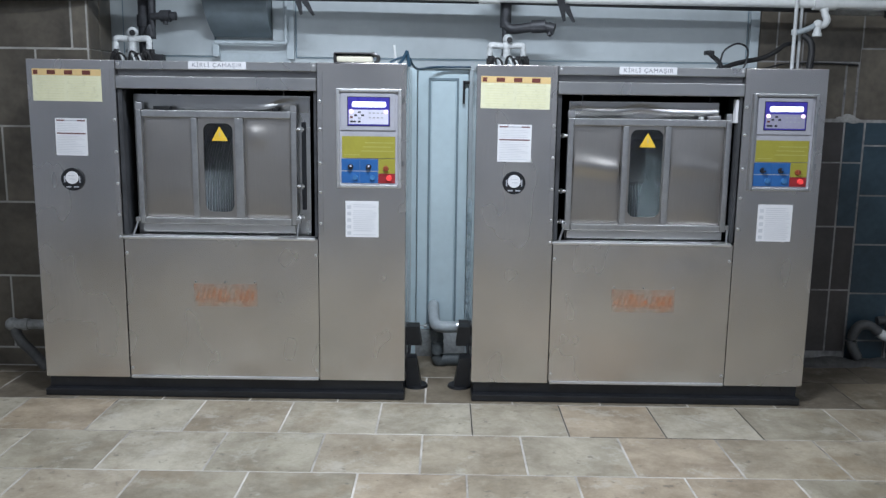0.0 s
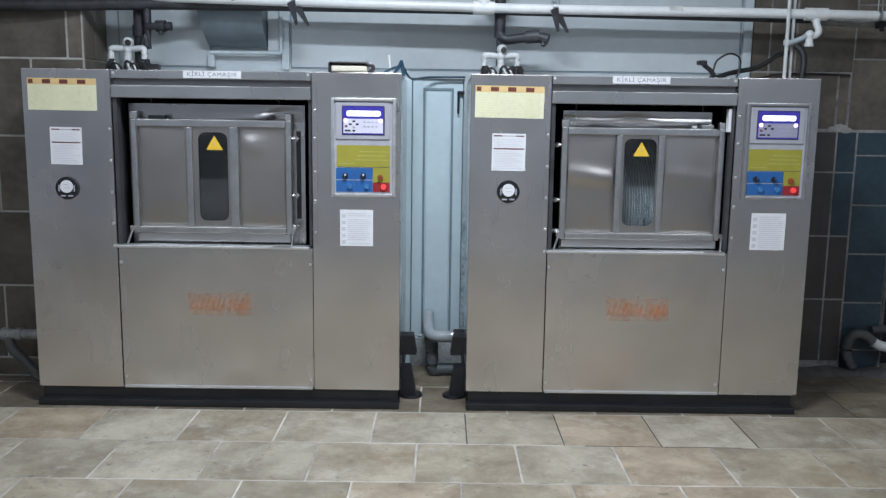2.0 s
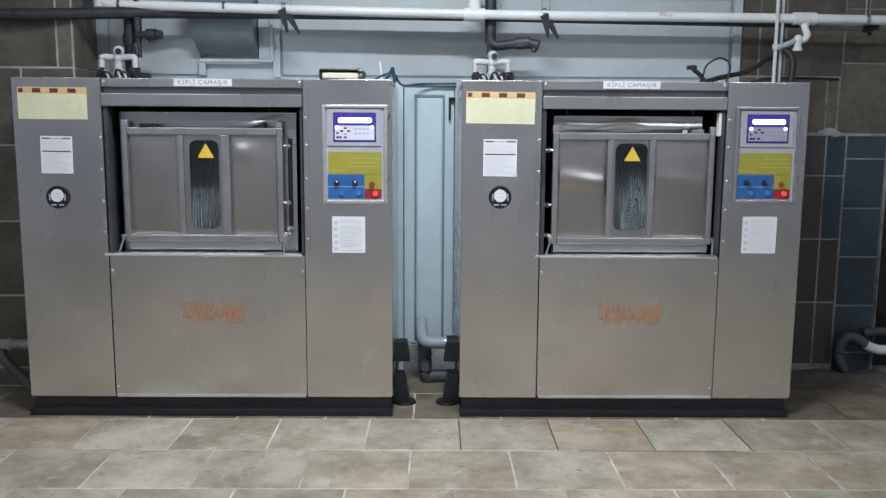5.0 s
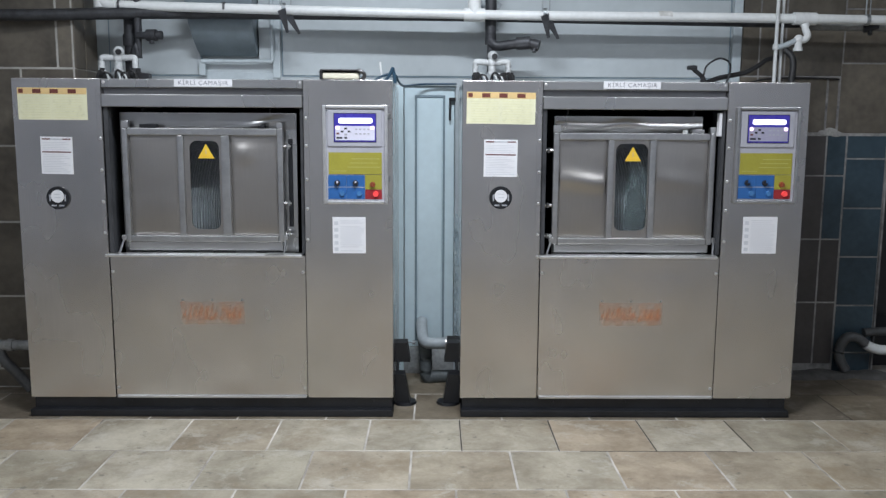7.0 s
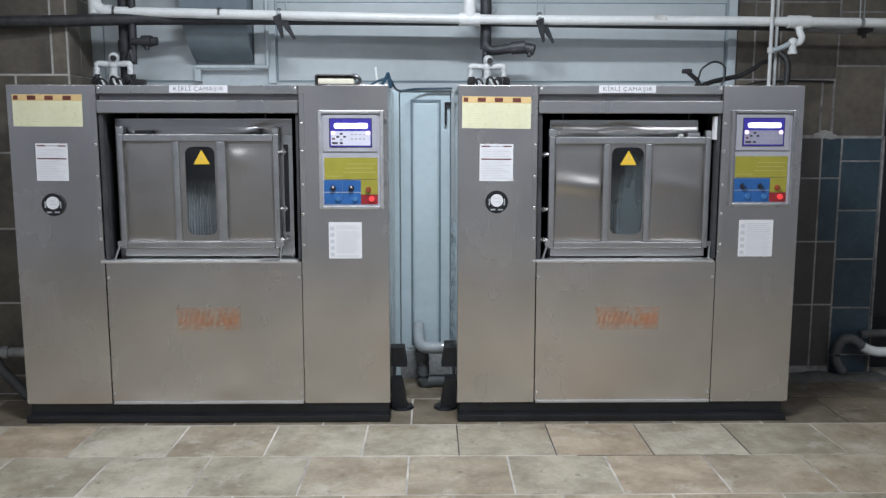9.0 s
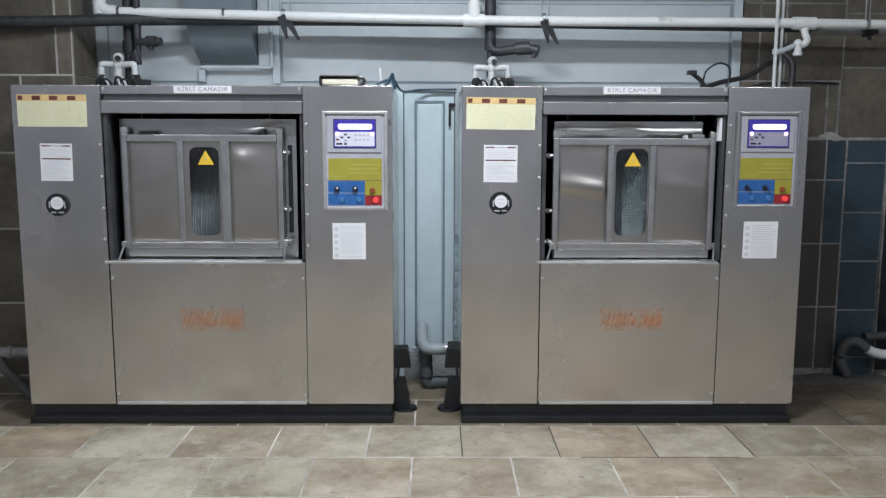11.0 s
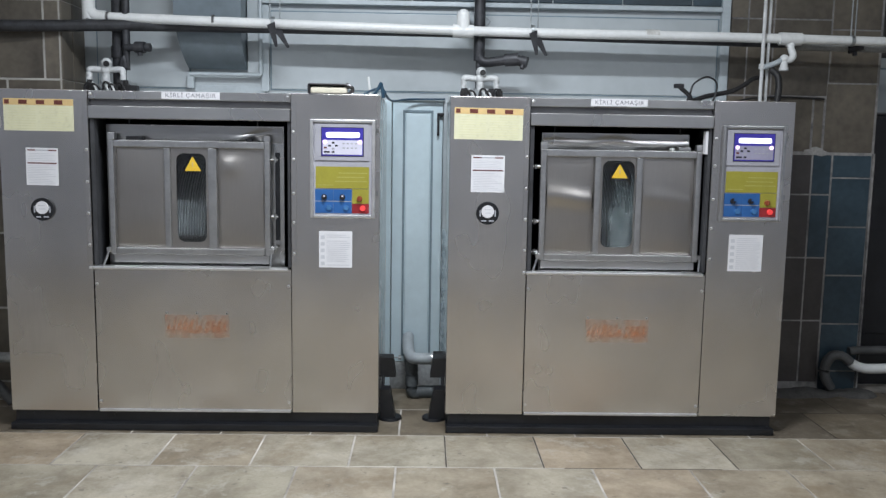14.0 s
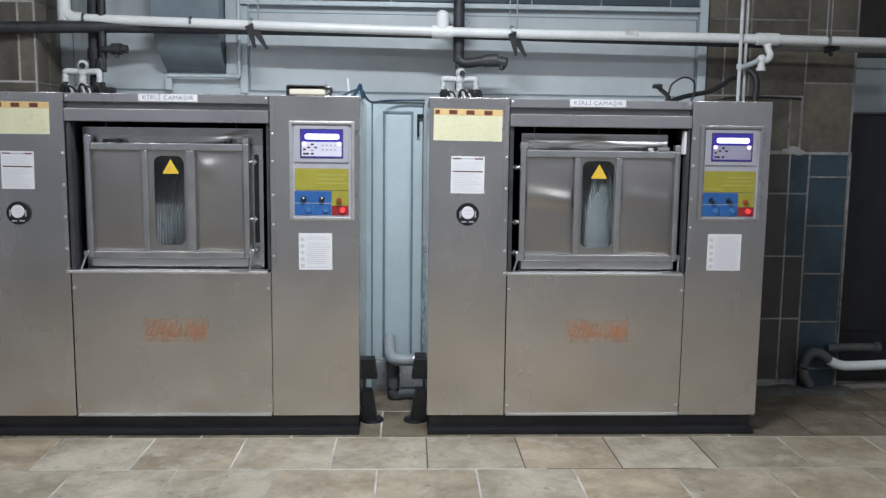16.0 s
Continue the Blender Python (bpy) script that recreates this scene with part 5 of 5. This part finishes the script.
part("clamp_ring", bm, TRIM_STEEL, drain, "bright clamp ring")
bm = bmesh.new()
rod(bm, (0.172, 0.48, 0.246), (0.27, 0.48, 0.246), 0.041, 16)
part("sleeve", bm, RUBBER, drain)
bm = bmesh.new()
rod(bm, (-0.06, 0.5, 0.245), (0.0, 0.5, 0.245), 0.004, 8)
rod(bm, (-0.02, 0.5, 0.245), (-0.005, 0.5, 0.245), 0.012, 8)
part("bolt", bm, ZINC, drain)

for q, xa, xf in ((1, -0.10, -0.050), (-1, 0.23, 0.175)):
    ft = thing("machine_foot", (xf, 0.2, 0.0), "black levelling foot with round pad beside the machine", "foot", group="levelling feet")
    bm = bmesh.new()
    rod(bm, (xf, 0.2, 0.0), (xf, 0.2, 0.012), 0.062, 24, 0.058)
    part("pad", bm, BLACK, ft)
    bm = bmesh.new()
    vs = [(xa - q * 0.0, 0.0), (xf + q * 0.028, 0.0), (xf + q * 0.0, 0.15), (xa, 0.15)]
    A = [bm.verts.new((x, 0.16, 0.0125 + z)) for x, z in vs]
    B = [bm.verts.new((x, 0.24, 0.0125 + z)) for x, z in vs]
    bm.faces.new(A)
    bm.faces.new(B[::-1])
    for k in range(4):
        bm.faces.new((A[k], B[k], B[(k + 1) % 4], A[(k + 1) % 4]))
    part("gusset", bm, BLACK, ft)
    lug = thing("mounting_lug", (xa + q * 0.03, 0.3, 0.3), "black mounting lug on the machine side", "bracket", group="mounting lugs")
    bm = bmesh.new()
    zt, zb = 0.300, 0.198
    vs = [(xa - q * 0.001, zb), (xa + q * 0.075, zb), (xa + q * 0.06, zt), (xa - q * 0.001, zt)]
    A = [bm.verts.new((x, 0.27, z)) for x, z in vs]
    B = [bm.verts.new((x, 0.36, z)) for x, z in vs]
    bm.faces.new(A)
    bm.faces.new(B[::-1])
    for k in range(4):
        bm.faces.new((A[k], B[k], B[(k + 1) % 4], A[(k + 1) % 4]))
    part("block", bm, RUBBER, lug)
    bm = bmesh.new()
    rod(bm, (xa + q * 0.012, 0.26, 0.21), (xa + q * 0.006, 0.22, 0.09), 0.008, 8)
    part("stay", bm, BLACK, lug)

dl = thing("waste_pipe", (-2.0, 0.3, 0.0), "grey plastic waste pipe beside the first machine", "pipe")
bm = bmesh.new()
rod(bm, (-2.20, 0.30, 0.275), (-1.885, 0.30, 0.275), 0.027, 14)
rod(bm, (-2.14, 0.30, 0.275), (-2.11, 0.30, 0.275), 0.033, 14)
bmesh.ops.create_uvsphere(bm, u_segments=14, v_segments=8, radius=0.036, matrix=Matrix.Translation((-2.20, 0.30, 0.275)))
part("branch", bm, DUSTY_PVC, dl)
bm = bmesh.new()
tube(bm, [(-2.19, 0.30, 0.275), (-2.17, 0.30, 0.20), (-2.10, 0.30, 0.12), (-2.03, 0.30, 0.035)], 0.027, 14, 5)
part("down_pipe", bm, SHADED_PVC, dl)

# ---- the dark corner past the second machine ----
dr_ = thing("drain_pipes", (2.7, 0.7, 0.0), "white and grey waste pipes along the foot of the wall", "pipe")
bm = bmesh.new()
tube(bm, [(2.585, 0.66, 0.20), (2.64, 0.66, 0.175), (2.75, 0.65, 0.17), (3.3, 0.64, 0.195), (4.3, 0.64, 0.2)], 0.028, 14, 5)
part("run", bm, PVC, dr_)
bm = bmesh.new()
tube(bm, [(2.585, 0.66, 0.20), (2.54, 0.67, 0.235), (2.485, 0.68, 0.235), (2.455, 0.69, 0.18), (2.455, 0.69, 0.11), (2.49, 0.68, 0.04)], 0.028, 14, 5)
part("elbow", bm, SHADED_PVC, dr_)
bm = bmesh.new()
tube(bm, [(2.60, 0.72, 0.255), (2.70, 0.72, 0.262), (2.88, 0.72, 0.262)], 0.024, 14, 5)
rod(bm, (2.88, 0.72, 0.262), (2.91, 0.72, 0.262), 0.032, 14)
part("upper_run", bm, SHADED_PVC, dr_)

dark = thing("dark_cabinet", (3.2, 1.0, 0.0), "tall black metal cabinet beside the tiled wall", "cabinet")
part("body", boxm(2.70, 3.9, 0.92, 1.7, 0.0, 1.628, 0.006), BLACK, dark)
part("door", boxm(2.72, 3.30, 0.905, 0.918, 0.32, 1.61, 0.004), BLACK, dark)
part("door", boxm(3.31, 3.88, 0.905, 0.918, 0.32, 1.61, 0.004), BLACK, dark)
hd = part("top_edge", boxm(2.69, 3.91, 0.90, 1.71, 1.629, 1.64, 0.003), DARK_STEEL, dark)
pan = thing("wall_panel", (3.2, 1.2, 1.65), "pale blue sheet panel above the dark cabinet", "panel")
part("sheet", boxm(2.675, 4.6, 1.10, 1.13, 1.641, 1.975, 0.003), BLUE_WALL, pan)
part("seam", boxm(2.72, 4.5, 1.094, 1.0985, 1.905, 1.915), SEAM, pan)
part("dark_sheet", boxm(2.675, 4.6, 1.10, 1.13, 1.98, 2.95, 0.003), DARK_TILE, pan)

# ceiling lamps, all unseen; the rear two house the added fill lights
lampt = None
for lx, ly, watts in TUBES_AND_FILL:
    at = Matrix.Translation((lx, ly, CEIL - 0.07))
    if lampt is None:
        lampt = thing("ceiling_lamp", (lx, ly, CEIL - 0.07), "unseen white fluorescent ceiling lamp, rear pair added as fill", "ceiling lamp", group="ceiling lamps")
        part("housing", boxm(lx - 0.63, lx + 0.63, ly - 0.09, ly + 0.09, CEIL - 0.07, CEIL, 0.008), WHITE_METAL, lampt)
        for q in (-0.045, 0.045):
            bm = bmesh.new()
            rod(bm, (lx - 0.6, ly + q, CEIL - 0.092), (lx + 0.6, ly + q, CEIL - 0.092), 0.014, 12)
            part("tube", bm, LAMP_GLOW, lampt, "glowing fluorescent tube")
    else:
        copy_thing(lampt, at)

# ---- drums and laundry ----
drum_l = drum(left, -1.014, 21, DRUM_RIB, 47)
drum_r = drum(right, 1.056, 22, mat("drum_ridged_dull", (0.34, 0.38, 0.39), 0.4, 0.3, 0.15, 9, 0.05, 50), 20)


def suds(name, seed, w, h, label, lumps, material):
    """A ragged splash of foam: many small flattened lumps and drips in one sheet-like pile."""
    rnd = random.Random(seed)
    bm = bmesh.new()
    for k in range(lumps):
        u = rnd.gauss(0, 0.42)
        v = rnd.random() ** 1.7
        x = max(-1, min(1, u + 0.25 * v)) * w / 2
        z = v * h
        r = (0.007 + 0.020 * rnd.random() ** 2) * (1.25 - 0.9 * v)
        m = Matrix.Translation((x, 0.015 * rnd.random(), z)) @ pose(0, 0, 0, 0, rnd.gauss(0, 9), 0) @ Matrix.Diagonal((r, r * 0.6, r * (2 + 5 * rnd.random()), 1))
        bmesh.ops.create_icosphere(bm, subdivisions=2, radius=1, matrix=m)
    for v_ in bm.verts:
        v_.co += 0.0025 * noise.noise_vector(v_.co * 40 + Vector((seed, 0, 0)))
    ob = new(name, finish(bm, name, material))
    return tagged(ob, label, "suds")


foam_a = suds("suds", 4, 0.105, 0.30, "white soap suds splashing behind the window", 100, FOAM)
foam_b = suds("suds", 9, 0.075, 0.22, "thin white soap suds running down behind the window", 55, FOAM)
cloth = suds("wet_laundry", 15, 0.13, 0.36, "wet pale grey laundry tumbling in the drum", 130, CLOTH)

# ---- tiles, piece by piece ----
tile_mesh = {}


def tile(parent, w, d, h, at, material, flat):
    """One tile; alike tiles share a mesh."""
    key = (round(w, 3), round(d, 3), material.name, flat)
    if key not in tile_mesh:
        bm = boxm(-w / 2, w / 2, -d / 2 if flat else 0, d / 2 if flat else h, -h if flat else -d / 2, 0 if flat else d / 2, 0.0025, 1)
        tile_mesh[key] = finish(bm, "tile", material)
    ob = new("tile", tile_mesh[key])
    ob.parent = parent
    ob.location = Vector(at) - origin(parent)
    return ob


TW, TD, GAP = 0.4335, 0.404, 0.0065
# dirt and the shade behind the machine fronts share this tile colour
DIRTY_SHADED = stone_tile("dirty_shaded_stone_tile", ((0.24, 0.20, 0.145), (0.20, 0.17, 0.13), (0.27, 0.23, 0.17)), (0.10, 0.075, 0.05), (0.33, 0.30, 0.24), 0.5)
trnd = random.Random(12)
for j in range(-2, 13):
    y1 = -0.060 - TD * j
    ox = 0.190 if j == 2 else 0.226 if j % 2 == 0 else 0.003
    for i in range(-11, 12):
        xa = ox + TW * i
        if xa < XL or xa + TW > XR:
            continue
        if j < -1 and -1.87 < xa and xa + TW < -0.15 or j < -1 and 0.27 < xa and xa + TW < 1.85:
            continue
        if y1 > 0.76 or y1 - TD < YB:
            continue
        tile(floor, TW - GAP, TD - GAP, 0.004, (xa + TW / 2, y1 - TD / 2, 0.0006 * (trnd.random() - 1)), DIRTY_SHADED if j < 0 else TILE, True)

# soiled joints before the second machine; beside it the bed's colour also holds shade
BLACK_GROUT = mat("soiled_shaded_floor_grout", (0.10, 0.085, 0.065), 0.8, 0.0, 0.3, 9, 0.3, 90, dark=(0.045, 0.038, 0.03))
for k in range(4):
    x = 0.226 + TW * k
    part("joint", boxm(x - 0.0030, x + 0.0030, -0.460, -0.064, -0.0017, -0.0004), BLACK_GROUT, floor)
part("joint", boxm(0.75, 1.45, -0.4665, -0.4625, -0.0017, -0.0004), BLACK_GROUT, floor)
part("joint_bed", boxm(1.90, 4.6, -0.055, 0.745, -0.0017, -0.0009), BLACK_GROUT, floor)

# blue tiles over the partition's head rail
for k in range(7):
    tile(partition, 0.384, 0.33, 0.008, (-0.555 + 0.39 * k, PY + 0.002, 2.365), BLUE_TILE, False)
    tile(partition, 0.384, 0.33, 0.008, (-0.555 + 0.39 * k, PY + 0.002, 2.70), BLUE_TILE, False)

# brown tiles beside the first machine
WT = 0.4025
zs = [0.105 + WT * k for k in range(-1, 8)]
for k, z in enumerate(zs):
    z0, z1 = max(0.0, z), min(z + WT, CEIL)
    if z1 - z0 < 0.05:
        continue
    joint = (-2.05, -2.27, -2.05, -2.258, -2.055, -1.86, -2.05, -2.30, -2.0)[k]
    xs_ = [-1.778]
    x = joint
    while x > XL:
        if xs_[-1] - x > 0.03:
            xs_.append(x)
        x -= 0.6
    for a, b in zip(xs_[1:], xs_):
        tile(wall_left, b - a - 0.010, z1 - z0 - 0.010, 0.008, ((a + b) / 2, LW - 0.0022, (z0 + z1) / 2), BROWN_TILE, False)
# return face of that wall, and of the other one
for k, z in enumerate(zs):
    z0, z1 = max(0.0, z), min(z + WT, CEIL)
    for ya, yb in ((0.452, 0.585), (0.592, 0.748)):
        part("tile", boxm(-1.776, -1.769, ya, yb, z0 + 0.003, z1 - 0.003, 0.002, 1), BROWN_TILE, wall_left)

# brown, dark and blue tiles past the second machine
REC = []
for a, b in ((1.808, 1.905), (1.911, 2.05), (2.056, 2.300), (2.310, 2.366)):
    for c, d in ((1.405, 1.712), (1.718, 2.135), (2.141, 2.45), (2.456, 2.99)):
        if a > 2.3 and c > 1.7:
            continue
        REC.append((a, b if c < 1.7 or b < 2.3 else 2.378, c, d, BROWN_TILE))
for c, d in ((1.402, 1.787), (1.793, 2.082), (2.088, 2.45), (2.456, 2.99)):
    REC.append((2.377 if c < 1.7 else 2.384, 2.66, c, d, BROWN_TILE))
for c, d in ((1.165, 1.388), (0.800, 1.159), (0.430, 0.794), (0.06, 0.424)):
    REC.append((2.05, 2.318, c, d, DARK_TILE))
    REC.append((1.876, 2.044, c, d, DARK_TILE))
    REC.append((2.325, 2.432, c, d, DARK_TILE if c < 0.8 else BLUE_TILE))
for c, d in ((1.262, 1.388), (0.980, 1.256), (0.698, 0.974), (0.412, 0.692), (0.13, 0.406), (0.004, 0.124)):
    REC.append((2.440, 2.662, c, d, BLUE_TILE))
for a, b, c, d, m in REC:
    tile(wall_right, b - a - 0.002, d - c - 0.002, 0.008, ((a + b) / 2, 0.7478, (c + d) / 2), m, False)
rough = bmesh.new()
for k in range(14):
    q = random.Random(k)
    bmesh.ops.create_icosphere(rough, subdivisions=2, radius=0.010 + 0.014 * q.random(), matrix=Matrix.Translation((2.275 + 0.10 * q.random(), 0.746, 1.397 + 0.03 * q.random() ** 2)) @ Matrix.Diagonal((1.6, 0.15, 0.7, 1)))
part("mortar_patch", rough, mat("pale_mortar", (0.36, 0.355, 0.34), 0.85, 0.0, 0.2, 14, 0.5, 60), wall_right, "rough pale mortar patch")
part("edge_trim", boxm(2.664, 2.676, 0.735, 0.78, 0.0, 1.40, 0.004), DIM_GROUT, wall_right)
rough = bmesh.new()
for k in range(40):
    q = random.Random(100 + k)
    bmesh.ops.create_icosphere(rough, subdivisions=2, radius=0.03 + 0.05 * q.random(), matrix=Matrix.Translation((1.9 + 0.85 * q.random(), 0.73 - 0.06 * q.random(), 0.0)) @ Matrix.Diagonal((1.6, 1.0, 0.45, 1)))
structure("mortar_skirting", rough, CEMENT, "rough mortar along the foot of the tiled wall", "skirting")


# ---- what moves ----
def motions():
    turn_l = [(0, 250), (0.3, 180), (0.6, 115), (0.9, 55), (1.2, 15), (1.5, 0), (1.8, 8), (2.1, 34), (2.4, 80), (2.8, 135), (3.2, 160), (3.6, 140), (4.0, 96), (4.2, 48),
              (4.5, -15), (4.8, -75), (5.1, -140), (5.5, -220), (5.9, -285), (6.3, -290), (6.6, -235), (6.9, -160), (7.1, -100), (7.3, -55), (7.5, 0), (7.75, 55),
              (8.0, 128), (8.3, 215), (8.6, 300), (8.8, 352), (9.0, 430), (9.2, 490), (9.5, 562), (9.8, 634), (10.1, 712), (10.4, 790), (10.7, 868), (11.0, 946),
              (11.3, 1022), (11.5, 1080), (11.7, 1150), (11.9, 1235), (12.1, 1330), (12.3, 1425), (12.5, 1490), (12.75, 1540), (13.0, 1580), (13.5, 1660),
              (14.0, 1738), (14.25, 1820), (14.5, 1900), (14.75, 1980), (15.0, 2060), (15.25, 2140), (15.5, 2220), (15.75, 2305), (16.0, 2390)]
    base = drum_l.location.copy()
    walk(drum_l, [(t, pose(*base, -a - 14)) for t, a in turn_l])
    base = drum_r.location.copy()
    walk(drum_r, [(0.25 * k, pose(*base, -(60 * k + 40))) for k in range(65)])
    # suds rise and slump behind the second window: seconds, shift along, height of the foot
    low, x0 = 0.46, 1.082
    rise_a = [(0, 0.0, 0.54), (0.5, 0.0, low), (4.2, 0.0, low), (5.0, 0.0, 0.72), (6.3, -0.005, 0.92), (6.5, 0.0, 0.93), (6.7, 0.01, 0.88), (7.0, 0.02, 0.62), (7.3, 0.02, 0.60),
              (7.5, 0.02, 0.76), (7.7, 0.0, 0.92), (8.0, 0.0, 0.86), (8.3, 0.0, 0.80), (8.5, 0.01, 0.88), (9.0, 0.01, 0.68), (9.2, 0.0, 0.80), (10.2, 0.0, 0.74), (11.3, 0.0, 0.82),
              (11.5, 0.0, 0.87), (12.0, 0.01, 0.82), (12.5, 0.0, 0.90), (13.0, 0.01, 0.78), (13.5, 0.01, 0.86), (14.0, 0.01, 0.80), (14.3, 0.0, 0.89), (14.5, 0.0, 0.87),
              (15.0, 0.0, 0.92), (15.5, 0.01, 0.74), (16.0, -0.02, 0.85)]
    walk(foam_a, [(t, pose(x0 + dx, 0.105, z)) for t, dx, z in rise_a])
    rise_b = [(0, 0.02, 0.86), (0.5, 0.03, 0.72), (1.0, 0.03, 0.55), (4.2, 0.03, 0.55), (6.3, 0.01, 0.98), (6.6, 0.0, 1.03), (7.0, 0.03, 0.70), (7.5, 0.02, 0.90), (7.8, -0.01, 1.06),
              (8.2, 0.0, 0.98), (9.0, 0.02, 0.74), (9.2, 0.01, 0.98), (10.2, 0.02, 0.8), (11.5, 0.0, 0.96), (12.0, 0.01, 1.0), (12.5, 0.02, 0.98), (13.0, 0.02, 0.86), (13.5, 0.02, 0.94),
              (14.0, 0.02, 0.84), (14.3, 0.01, 1.03), (14.6, 0.02, 0.97), (15.0, 0.01, 0.98), (15.5, 0.02, 0.86), (15.8, 0.0, 0.92), (16.0, -0.01, 1.0)]
    walk(foam_b, [(t, pose(x0 + dx, 0.110, z)) for t, dx, z in rise_b])
    walk(cloth, [(0, pose(1.09, 0.112, 0.88)), (0.7, pose(1.09, 0.112, 0.80)), (1.5, pose(1.09, 0.112, 0.70)), (4.2, pose(1.09, 0.112, 0.74)), (6.3, pose(1.08, 0.112, 0.94)), (7.2, pose(1.09, 0.112, 0.90)),
                 (8.2, pose(1.08, 0.112, 0.95)), (9.2, pose(1.08, 0.112, 0.92)), (11.3, pose(1.08, 0.112, 0.95)), (12.2, pose(1.08, 0.112, 0.90)), (13.2, pose(1.08, 0.112, 0.95)),
                 (14.2, pose(1.08, 0.112, 0.90)), (15.2, pose(1.08, 0.112, 0.95)), (16.0, pose(1.07, 0.112, 0.90))])


motions()
